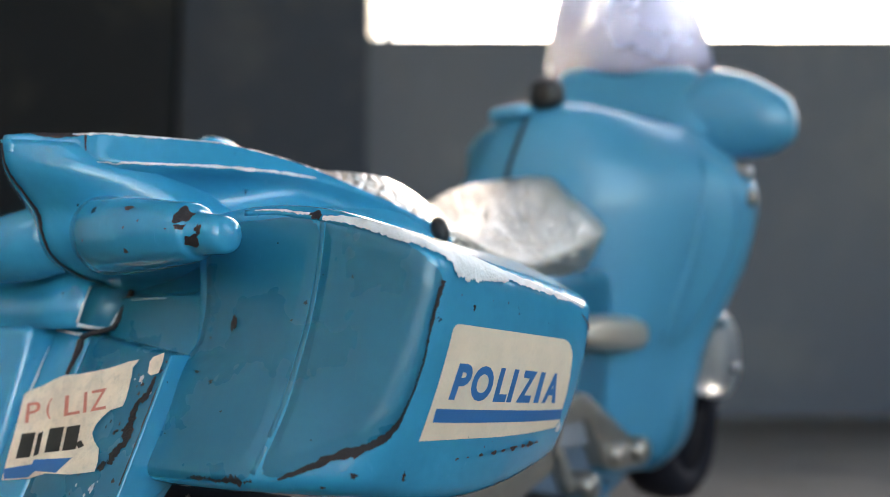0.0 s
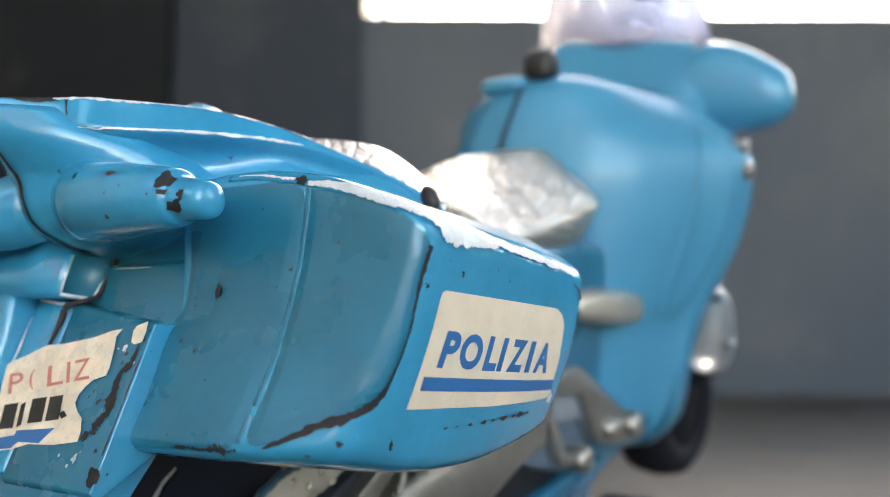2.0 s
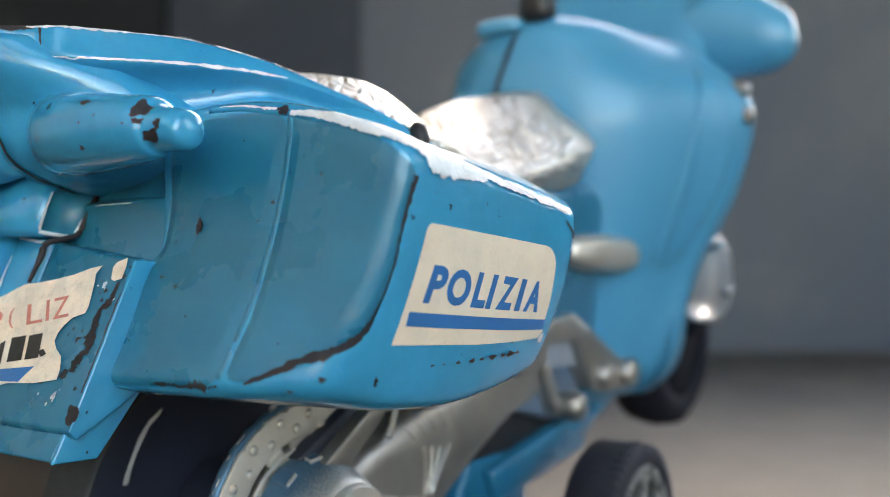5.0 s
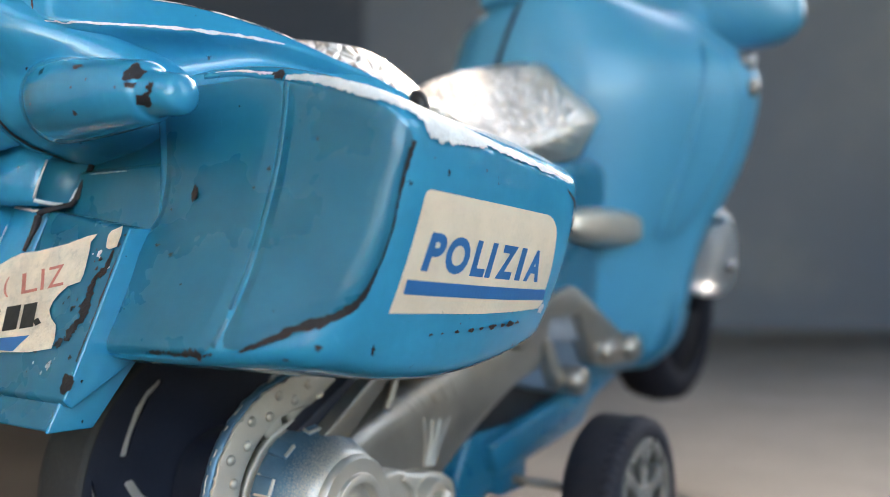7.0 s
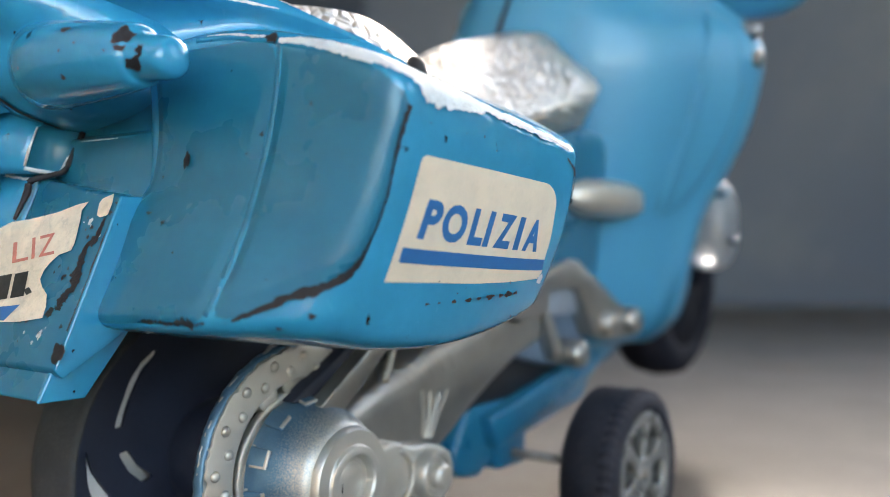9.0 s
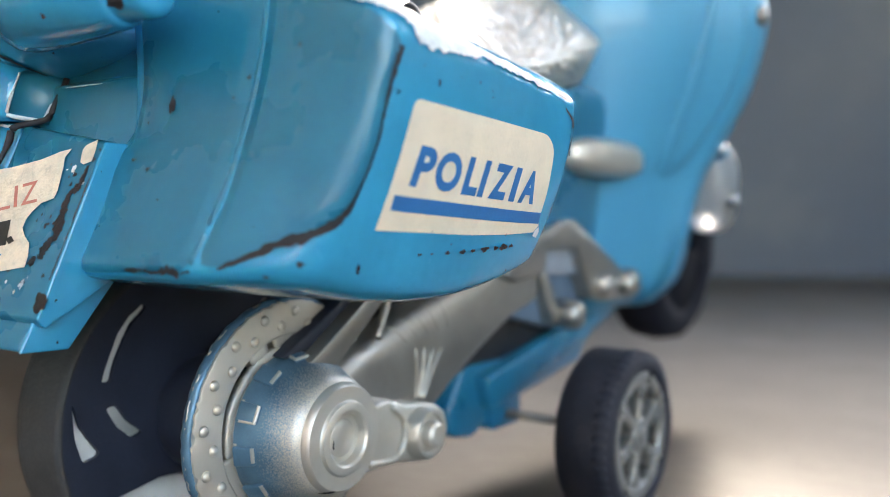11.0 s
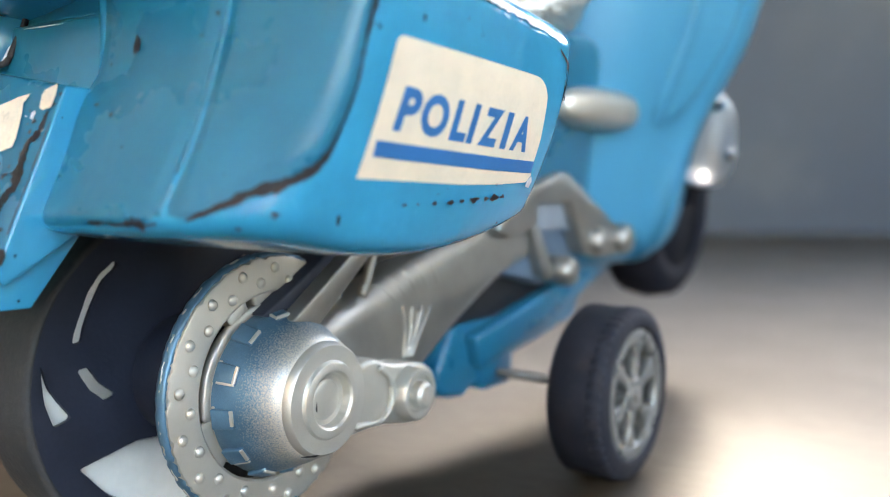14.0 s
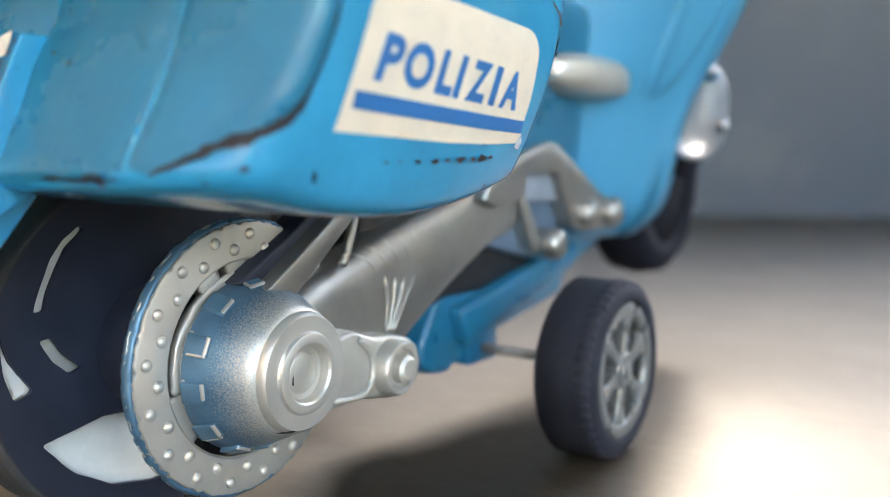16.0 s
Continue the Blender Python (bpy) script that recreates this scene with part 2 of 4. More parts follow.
def hexa(c):
    """Carries the box -1..1 to eight corners, by (right, front, top) bits."""
    def go(u, v, w):
        a, b, d = (u + 1) / 2, (v + 1) / 2, (w + 1) / 2
        p = Vector((0, 0, 0))
        for (i, j, k), q in c.items():
            p += Vector(q) * ((a if i else 1 - a) * (b if j else 1 - b) * (d if k else 1 - d))
        return p
    return go


def surface(*obs):
    """For laying things on what is built: a tree in centimetres."""
    verts, faces = [], []
    for ob in obs:
        o = len(verts)
        verts += [v.co / CM for v in ob.data.vertices]
        faces += [[o + i for i in p.vertices] for p in ob.data.polygons]
    return BVHTree.FromPolygons(verts, faces)


def settle(tree, p, lift):
    q, nrm, _, _ = tree.find_nearest(Vector(p))
    if (Vector(p) - q).dot(nrm) < -1.5:
        nrm = -nrm
    return q + nrm * lift, nrm


def ribbon(points, width, tree, lift=0.012, steps=10, ragged=0.3, seed=1):
    """A thin strip that lies on a surface along points; width may vary by point."""
    rnd = random.Random(seed)
    path = spline(points, steps)
    n = len(path)
    bm, rows = bmesh.new(), []
    wa = wb = 0.0
    for i, p in enumerate(path):
        q, nrm = settle(tree, p, lift)
        t = path[min(i + 1, n - 1)] - path[max(i - 1, 0)]
        s = nrm.cross(t).normalized()
        k = i / (n - 1) * (len(width) - 1) if isinstance(width, (list, tuple)) else 0
        w = width if not isinstance(width, (list, tuple)) else width[int(k)] + (width[min(int(k) + 1, len(width) - 1)] - width[int(k)]) * (k - int(k))
        wa, wb = 0.7 * wa + 0.6 * (rnd.random() - 0.5), 0.7 * wb + 0.6 * (rnd.random() - 0.5)
        a, b = w * (0.5 + ragged * wa), w * (0.5 + ragged * wb)
        rows.append([bm.verts.new(settle(tree, q + s * (a * f if f < 0 else b * f), lift)[0]) for f in (-1, -0.33, 0.33, 1)])
    for x, y in zip(rows, rows[1:]):
        for i in range(3):
            bm.faces.new((x[i], x[i + 1], y[i + 1], y[i]))
    return bm


def blob(centre, ru, rv, tree, lift=0.012, seed=1, up=(0, 0, 1), ragged=0.35):
    """A ragged flake of bare plastic on a surface."""
    rnd = random.Random(seed)
    c, nrm = settle(tree, centre, lift)
    u = Vector(up).cross(nrm).normalized()
    v = nrm.cross(u)
    bm = bmesh.new()
    mid = bm.verts.new(c)
    n = 32
    rr = [1 + ragged * (rnd.random() - 0.5) * 2 for _ in range(n)]
    outer, inner = [], []
    for k in range(n):
        a = 2 * math.pi * k / n
        r = 0.5 * rr[k] + 0.25 * (rr[k - 1] + rr[(k + 1) % n]) + 0.16 * math.sin(3 * a + seed) + 0.1 * math.sin(5 * a + 2 * seed)
        d = u * math.cos(a) * ru * r + v * math.sin(a) * rv * r
        outer.append(bm.verts.new(settle(tree, c + d, lift)[0]))
        inner.append(bm.verts.new(settle(tree, c + d * 0.5, lift)[0]))
    for k in range(n):
        j = (k + 1) % n
        bm.faces.new((mid, inner[k], inner[j]))
        bm.faces.new((inner[k], outer[k], outer[j], inner[j]))
    return bm


def bilinear(tl, tr, bl, br):
    tl, tr, bl, br = (Vector(p) for p in (tl, tr, bl, br))
    return lambda s, t: (bl * (1 - s) + br * s) * (1 - t) + (tl * (1 - s) + tr * s) * t


def sheet(outline, place, tree, lift, cuts=3):
    """A paper outline in (s, t), laid on a surface by place(s, t)."""
    bm = bmesh.new()
    bm.faces.new([bm.verts.new((s, t, 0)) for s, t in outline])
    bmesh.ops.triangulate(bm, faces=bm.faces[:])
    for _ in range(cuts):
        bmesh.ops.subdivide_edges(bm, edges=[e for e in bm.edges if e.calc_length() > 0.09], cuts=1, use_grid_fill=True)
    bmesh.ops.triangulate(bm, faces=bm.faces[:])
    for v in bm.verts:
        v.co = settle(tree, place(v.co.x, v.co.y), lift)[0]
    return bm


def letters(text, place, tree, lift, s0, t0, height, width, slant=0.0, heavy=0.0, spacing=1.12, drop=0.0):
    """Words of the built-in font, fitted into a box of (s, t) and laid on a surface."""
    cu = bpy.data.curves.new("lettering", "FONT")
    cu.body, cu.offset, cu.resolution_u, cu.space_character = text, heavy, 4, spacing
    tmp = new("lettering_outline", cu)
    me = bpy.data.meshes.new_from_object(tmp.evaluated_get(bpy.context.evaluated_depsgraph_get()))
    bpy.data.objects.remove(tmp)
    bm = bmesh.new()
    bm.from_mesh(me)
    bpy.data.meshes.remove(me)
    xs, ys = [v.co.x for v in bm.verts], [v.co.y for v in bm.verts]
    x0, x1, y0, y1 = min(xs), max(xs), min(ys), max(ys)
    for v in bm.verts:
        t = (v.co.y - y0) / (y1 - y0)
        s = s0 + (v.co.x - x0) / (x1 - x0) * width + slant * (t - 0.5)
        v.co = settle(tree, place(s, t0 + t * height - drop * s), lift)[0]
    return bm


# ---- the room ----
def slab(name, l, d, z, mat, label, category, kind="structure", bevel=0.0):
    bm = box((l[0], d[0], z[0]), (l[1], d[1], z[1]), bevel)
    for v in bm.verts:
        v.co = room(*v.co)
    return tagged(part(name, bm, mat, smooth=False, scale=1.0), label, category, kind=kind)


L0, L1, D0, D1, TOP = -1.7, 2.6, -2.2, 1.3, 2.5
WL0, WL1, WZ0, WZ1 = -0.113, 2.18, 0.557, 2.2
slab("floor", (L0 - 0.2, L1 + 0.2), (D0 - 0.2, D1 + 0.2), (-0.1, 0.0), FLOOR, "worn brownish grey screed floor with a sunlit patch", "floor")
SK0, SK1, SKD0, SKD1 = -0.9, 0.05, -1.75, -0.9     # unseen roof opening that lets in fill light
slab("ceiling_1", (L0 - 0.2, SK0), (D0 - 0.2, D1 + 0.2), (TOP, TOP + 0.1), PLASTER, "plain pale plaster ceiling of the room", "ceiling")
slab("ceiling_2", (SK1, L1 + 0.2), (D0 - 0.2, D1 + 0.2), (TOP, TOP + 0.1), PLASTER, "plain pale plaster ceiling of the room", "ceiling")
slab("ceiling_3", (SK0, SK1), (D0 - 0.2, SKD0), (TOP, TOP + 0.1), PLASTER, "plain pale plaster ceiling beside an unseen roof opening", "ceiling")
slab("ceiling_4", (SK0, SK1), (SKD1, D1 + 0.2), (TOP, TOP + 0.1), PLASTER, "plain pale plaster ceiling beside an unseen roof opening", "ceiling")
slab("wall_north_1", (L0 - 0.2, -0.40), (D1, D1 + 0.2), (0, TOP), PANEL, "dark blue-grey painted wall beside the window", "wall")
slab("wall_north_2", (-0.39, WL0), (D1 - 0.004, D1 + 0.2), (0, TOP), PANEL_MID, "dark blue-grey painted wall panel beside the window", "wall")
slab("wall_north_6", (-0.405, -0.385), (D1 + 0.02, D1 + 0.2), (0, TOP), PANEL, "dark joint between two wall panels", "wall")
slab("wall_north_3", (WL0, WL1), (D1, D1 + 0.2), (0, WZ0), WALL, "dark blue-grey painted wall below the window", "wall")
slab("wall_north_4", (WL0, WL1), (D1, D1 + 0.2), (WZ1, TOP), WALL, "dark blue-grey painted wall above the window", "wall")
slab("wall_north_5", (WL1, L1 + 0.2), (D1, D1 + 0.2), (0, TOP), WALL, "dark blue-grey painted wall at the window's end", "wall")
# Side and rear openings are unseen, placed and sized for fill light.
slab("wall_east_1", (L1, L1 + 0.2), (D0, D1), (0, 0.65), PLASTER, "plain pale plaster wall under an unseen side opening", "wall")
slab("wall_east_2", (L1, L1 + 0.2), (D0, D1), (2.2, TOP), PLASTER, "plain pale plaster wall over an unseen side opening", "wall")
slab("wall_east_3", (L1, L1 + 0.2), (D0, -1.0), (0.65, 2.2), PLASTER, "plain pale plaster wall beside an unseen side opening", "wall")
slab("wall_east_4", (L1, L1 + 0.2), (-0.25, D1), (0.65, 2.2), PLASTER, "plain pale plaster wall beside an unseen side opening", "wall")
slab("wall_south_1", (L0, L1), (D0 - 0.2, D0), (0, 0.3), PLASTER, "plain pale plaster wall under an unseen wide opening", "wall")
slab("wall_south_2", (L0, L1), (D0 - 0.2, D0), (2.2, TOP), PLASTER, "plain pale plaster wall over an unseen wide opening", "wall")
slab("wall_south_3", (L0, -0.2), (D0 - 0.2, D0), (0.3, 2.2), PLASTER, "plain pale plaster wall beside an unseen wide opening", "wall")
slab("wall_south_4", (L1 - 0.7, L1), (D0 - 0.2, D0), (0.3, 2.2), PLASTER, "plain pale plaster wall beside an unseen wide opening", "wall")
slab("wall_west_1", (L0 - 0.2, L0), (D0, D1), (0, 1.15), PLASTER, "plain pale plaster wall under an unseen side opening", "wall")
slab("wall_west_2", (L0 - 0.2, L0), (D0, D1), (2.2, TOP), PLASTER, "plain pale plaster wall over an unseen side opening", "wall")
slab("wall_west_3", (L0 - 0.2, L0), (D0, -1.3), (1.15, 2.2), PLASTER, "plain pale plaster wall beside an unseen side opening", "wall")
slab("wall_west_4", (L0 - 0.2, L0), (-0.7, D1), (1.15, 2.2), PLASTER, "plain pale plaster wall beside an unseen side opening", "wall")
window = tagged(new("window_1"), "bright window with a dark grey frame above a dark wall", "window", kind="structure")


def window_part(name, l, d, z, mat):
    bm = box((l[0], d[0], z[0]), (l[1], d[1], z[1]), 0.003)
    for v in bm.verts:
        v.co = room(*v.co)
    return part(name, bm, mat, window, smooth=False, scale=1.0)


window_part("mullion", (-0.096, -0.08), (D1 + 0.06, D1 + 0.1), (WZ0, WZ1), FRAME)
window_part("sill", (WL0, WL1), (D1 + 0.03, D1 + 0.2), (WZ0 - 0.004, WZ0 + 0.006), FRAME_PALE)

# ---- the toy motorcycle ----
toy = tagged(new("toy_motorcycle"), "worn blue plastic police toy motorcycle with stabiliser wheels", "toy motorcycle")
CX = -0.35        # middle of the tail
CF = 0.8          # middle of the front


def mirrored(bm, cx):
    for v in bm.verts:
        v.co.x = 2 * cx - v.co.x
    return bm


# panniers
def pannier_bm():
    base = hexa({(0, 0, 0): (2.3, -4.3, 7.0), (1, 0, 0): (6.85, -4.25, 7.15), (0, 0, 1): (2.0, -3.75, 12.1), (1, 0, 1): (8.12, -3.6, 11.1),
                 (0, 1, 0): (3.0, 1.8, 6.9), (1, 1, 0): (7.25, 2.1, 7.25), (0, 1, 1): (3.6, 2.1, 11.95), (1, 1, 1): (8.16, 2.25, 10.45)})

    def shape(u, v, w):
        p = base(u, v, w)
        a, b, c = (u + 1) / 2, (v + 1) / 2, (w + 1) / 2
        p.z += 0.55 * 4 * a * (1 - a) * c * (1 - 0.3 * b) - 0.55 * 4 * b * (1 - b) * (1 - c) * (0.4 + 0.6 * a)
        p.x -= 1.7 * (1 - a) * max(0, min(1, (0.47 - c) / 0.12))
        p.x += (0.05 * 4 * b * (1 - b) + 0.22 * 4 * c * (1 - c)) * a
        p.y -= 0.75 * 4 * a * (1 - a) * (1 - c) ** 2 * (1 - b)
        p.y += 0.3 * 4 * c * (1 - c) * (1 - b) * (1 - 0.5 * a * a)
        return p
    return rounded(shape, 30, 0.13)


pannier = part("pannier", pannier_bm(), BLUE, toy, "scuffed blue pannier with chipped dark edges")
PAN = surface(pannier)

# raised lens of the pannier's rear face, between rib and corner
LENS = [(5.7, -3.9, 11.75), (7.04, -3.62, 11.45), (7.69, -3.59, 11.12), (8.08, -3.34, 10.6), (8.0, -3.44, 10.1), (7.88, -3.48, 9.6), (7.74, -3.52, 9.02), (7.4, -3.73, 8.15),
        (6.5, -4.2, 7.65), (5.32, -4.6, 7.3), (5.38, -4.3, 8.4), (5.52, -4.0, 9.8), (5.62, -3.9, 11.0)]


def pad(points, tree, lift, grid=44):
    """A low cushion over a closed outline on a surface."""
    ring = spline(points + [points[0]], 12)[:-1]
    mid = sum(ring, Vector()) / len(ring)
    bm = bmesh.new()
    rows = []
    for k in range(grid + 1):
        f = 1 - k / grid
        h = lift * min(1, (k / grid) * 6)
        if k == grid:
            top = bm.verts.new(settle(tree, mid, lift)[0])
            break
        rows.append([bm.verts.new(settle(tree, mid + (p - mid) * f, h)[0]) for p in ring])
    n = len(ring)
    for a, b in zip(rows, rows[1:]):
        for i in range(n):
            bm.faces.new((a[i], a[(i + 1) % n], b[(i + 1) % n], b[i]))
    for i in range(n):
        bm.faces.new((rows[-1][i], rows[-1][(i + 1) % n], top))
    return bm


# Both pads carry the rear side's shade in their darker paint.
lens = part("lens_panel", pad(LENS, PAN, 0.045), TEAL, pannier, "faded teal rear panel of the pannier, shade in its tone")
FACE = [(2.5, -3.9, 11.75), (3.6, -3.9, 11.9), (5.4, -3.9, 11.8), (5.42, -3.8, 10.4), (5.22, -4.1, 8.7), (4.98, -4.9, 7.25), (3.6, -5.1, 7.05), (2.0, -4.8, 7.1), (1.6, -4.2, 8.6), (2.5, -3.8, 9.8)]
inner = part("inner_panel", pad(FACE, PAN, 0.03), TEAL, pannier, "faded teal inner half of the rear face, shade in its tone")

def laid(points, tree, lift=0.0, steps=8):
    return [settle(tree, p, lift)[0] for p in spline(points, steps)]


part("rib", tube(laid([(5.62, -4.0, 11.85), (5.5, -3.95, 10.4), (5.3, -4.2, 8.7), (5.1, -4.8, 7.3)], PAN, -0.105), 0.12, 16), TEAL, pannier, "raised rib")
rim_line = [(3.6, -3.9, 12.2), (4.6, -4.0, 12.2), (5.64, -4.05, 12.0), (6.4, -3.95, 11.85), (7.0, -3.8, 11.6)]
rim = part("rim", tube(laid(rim_line, PAN, -0.04), [0.08] * 28 + [0.07, 0.06, 0.04, 0.03, 0.02]), BLUE, pannier, "raised rim with worn pale paint")

PAN = surface(pannier, lens, inner)

# tail cowl with its recessed side step and the hollow flank below it
def tail_ring(y, w, top, k, h=0.42):
    e, s = min(1, 0.37 + (y + 6.32) * 0.4), max(0.0, min(1, (y + 5.33) / 0.7))
    u, m = max(0.0, min(1, (y + 5.1) / 0.9)), max(0.0, min(1, y + 3.2))     # undercut, and the floor that runs out to the pannier
    v, q = u * (1 - 0.9 * m), m * max(0.0, min(1, -0.4 - y))
    half = [(0.0, top + 0.1), (w * 0.5, top + 0.09), (w * 0.92, top + 0.03), (w, top - 0.05), (w + 0.01, top - h), (w + 0.01 + s * (0.15 + 0.16 * k), top - h - 0.04), (w + 0.01 + s * (0.17 + 0.18 * k), top - h - 0.15 - 0.04 * k),
            (w - 0.1 * v, top - h - 0.25), (w - 0.55 * v + 0.12 * m, top - h - 0.3 - 0.3 * u), (w - 0.7 * v + 0.45 * m, top - h - 0.35 - 0.65 * u + 0.25 * q), (w - 0.6 * v + 2.3 * m, top - h - 0.4 - 1.0 * u + 0.45 * q), (w - 0.62 * v + 2.1 * m, top - h - 0.43 - 1.3 * u), (w * 0.6, top - h - 0.43 - 1.3 * u), (0.0, top - h - 0.43 - 1.3 * u)]
    half = [(x, top + (z - top) * e) for x, z in half]
    return [(CX + x, y, z) for x, z in half] + [(CX - x, y, z) for x, z in half[-2:0:-1]]


def tail_bm():
    rings = [tail_ring(y, w, top, k, h) for y, w, top, k, h in ((-6.32, 0.12, 13.62, 0.0, 0.42), (-6.0, 0.38, 13.68, 0.0, 0.42), (-5.45, 0.88, 13.72, 0.0, 0.42), (-5.33, 1.02, 13.725, 0.0, 0.45), (-5.27, 1.1, 13.73, 0.02, 0.48), (-5.0, 1.45, 13.74, 0.02, 0.52), (-4.1, 2.1, 13.75, 0.35, 0.5),
                                                          (-2.9, 2.75, 13.74, 1.0, 0.44), (-1.5, 3.4, 13.5, 1.0, 0.26), (0.0, 4.12, 13.0, 0.8, 0.12), (1.2, 4.9, 12.35, 0.4, 0.08), (1.5, 5.05, 12.15, 0.3, 0.06))]
    return from_rings(smooth_rings(rings, 5))


tail = part("tail_cowl", sharpen(tail_bm(), 32), BLUE, toy, "blue tail cowl with a chipped dark seam")
TAIL = surface(tail)
SEAM = -0.4


def rear_bm():
    rings = []
    for z, ys, w, cap in ((13.55, -6.4, 0.62, 1.25), (13.0, -6.24, 0.9, 2.0), (12.5, -5.8, 1.0, 2.45), (12.2, -5.55, 1.0, 2.7), (11.7, -5.4, 1.0, 2.6), (11.3, -5.12, 1.0, 3.0), (11.0, -4.55, 1.0, 3.0), (10.85, -3.95, 1.0, 3.0), (10.72, -3.5, 1.0, 3.0)):
        half = [(0.0, ys), (0.25, ys + 0.07), (0.8, ys + 0.36), (1.5, ys + 0.85), (2.2, max(ys + 1.5, -4.2)), (2.8, max(ys + 2.2, -3.5)), (2.9, -2.6), (2.6, -1.6), (0.0, -1.5)]
        half = [(min(x * w, cap), max(y, ys)) for x, y in half]
        rings.append([(SEAM + x, y, z) for x, y in half] + [(SEAM - x, y, z) for x, y in half[-2:0:-1]])
    return from_rings(smooth_rings(rings, 4))


rear = part("rear_centre", rear_bm(), BLUE, toy, "blue rear end of the tail with a dark parting seam")
REAR = surface(rear)
recess = part("recess", prism([(-3.3, 11.25), (-3.42, 10.62), (-3.62, 10.56), (-3.72, 9.6), (-4.02, 8.4), (-4.5, 7.2), (-3.2, 7.1), (-2.4, 11.25)], -1.2, 2.85, 0.05, 2), TEAL, toy, "flat teal recess under the tail, shade in its tone")

# turn signals
def signal_bm():
    rings = []
    for x, y, z, ry, rz in ((0.2, -4.6, 11.85, 0.62, 0.75), (1.0, -4.85, 11.72, 0.72, 0.8), (2.2, -5.0, 11.62, 0.7, 0.72), (3.2, -5.0, 11.57, 0.6, 0.61), (3.75, -4.95, 11.56, 0.52, 0.53),
                            (3.88, -4.92, 11.53, 0.42, 0.4), (4.3, -4.87, 11.48, 0.38, 0.36), (4.5, -4.84, 11.47, 0.3, 0.3), (4.58, -4.83, 11.47, 0.1, 0.1)):
        rings.append([(x, y + ry * math.cos(a), z + rz * math.sin(a)) for a in (2 * math.pi * k / 28 for k in range(28))])
    return from_rings(smooth_rings(rings, 4))


signal = part("turn_signal", signal_bm(), BLUE, toy, "blue turn signal horn with dark chipped spots")
SIG = surface(signal)
part("turn_signal", mirrored(signal_bm(), CX), BLUE, toy, "blue turn signal horn on the far side")

# step block left of the parting seam: a bulging rear face and a recessed side towards the seam
def block_bm(rows):
    return from_rings(smooth_rings([[(x + dx, y, z) for dx, y, z in ring] for x, ring in rows], 4))


BULGE = [(0, -3.0, 11.1), (0, -4.2, 11.3), (0, -4.4, 11.05), (0, -4.58, 10.5), (0, -4.68, 10.05), (0, -4.5, 9.9), (0, -3.0, 9.88)]
CREASE = [(0, -3.0, 10.95), (0.06, -4.02, 10.86), (0.05, -4.16, 10.78), (0, -4.26, 10.4), (-0.06, -4.32, 10.02), (-0.06, -4.2, 9.88), (0, -3.0, 9.85)]
block = part("step_block", sharpen(block_bm([(-4.8, BULGE), (-3.4, BULGE), (-2.2, BULGE), (-1.3, BULGE), (-0.7, CREASE)]), 40), BLUE, toy, "blue step block with bright worn edges")
part("side_face", sharpen(from_rings([[(-0.7 + dx, y, z) for dx, y, z in CREASE],
                                      [(-0.24, -3.0, 10.8), (-0.22, -3.4, 10.78), (-0.21, -3.48, 10.72), (-0.28, -3.62, 10.3), (-0.37, -3.78, 9.86), (-0.36, -3.7, 9.82), (-0.34, -3.0, 9.82)]]), 25),
     TEAL, block, "teal side of the step block, shade in its tone")


# number plate bracket and mudguard flap
def slope_top(bm, x0, z0, x1, z1, old):
    """Tilts a prism's top edge: its height becomes z0 at x0 and z1 at x1."""
    for v in bm.verts:
        if v.co.z > 8.7:
            dz = z0 + (z1 - z0) * (v.co.x - x0) / (x1 - x0) - old
            v.co.z += dz
            v.co.y += 0.432 * dz
    return bm


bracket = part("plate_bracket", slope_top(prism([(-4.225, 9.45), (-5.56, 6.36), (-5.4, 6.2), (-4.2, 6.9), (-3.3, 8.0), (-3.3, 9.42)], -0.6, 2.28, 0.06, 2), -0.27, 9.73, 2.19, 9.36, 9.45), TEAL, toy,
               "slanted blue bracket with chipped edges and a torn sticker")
flap = part("mudguard_flap", prism([(-4.1, 8.6), (-5.46, 6.3), (-5.72, 5.82), (-4.85, 5.8), (-3.93, 6.95), (-3.5, 8.6)], CX * 2 - 2.0, 2.02, 0.06, 2), TEAL, toy, "teal mudguard flap below the number plate, shade in its tone")
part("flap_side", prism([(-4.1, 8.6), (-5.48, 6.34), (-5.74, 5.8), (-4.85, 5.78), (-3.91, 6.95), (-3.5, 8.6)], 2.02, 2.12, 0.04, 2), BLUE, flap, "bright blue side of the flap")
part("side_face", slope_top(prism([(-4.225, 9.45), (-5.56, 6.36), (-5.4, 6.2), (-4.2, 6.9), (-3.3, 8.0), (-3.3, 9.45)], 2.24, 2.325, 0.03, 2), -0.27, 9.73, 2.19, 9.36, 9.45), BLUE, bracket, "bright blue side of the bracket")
half_plate = part("plate_half", slope_top(prism([(-4.12, 9.8), (-4.21, 9.5), (-5.525, 6.46), (-5.2, 6.4), (-3.6, 8.6), (-3.6, 9.8)], -2.02, -0.62, 0.09, 4), -0.27, 9.76, -2.0, 9.98, 9.8), BLUE, toy, "blue half of the plate bracket beyond the seam")
part("rear_shell", prism([(-4.66, 10.02), (-4.75, 9.4), (-5.5, 6.4), (-4.6, 6.2), (-3.3, 8.4), (-3.3, 9.95)], -4.8, -2.05, 0.2, 4), BLUE, toy, "blue shell beside the plate bracket")
flat = prism([(-4.1, 9.75), (-5.56, 6.36), (-3.3, 6.9), (-3.3, 9.75)], -3.4, 2.42, 0)
BRK = BVHTree.FromBMesh(flat)
flat.free()

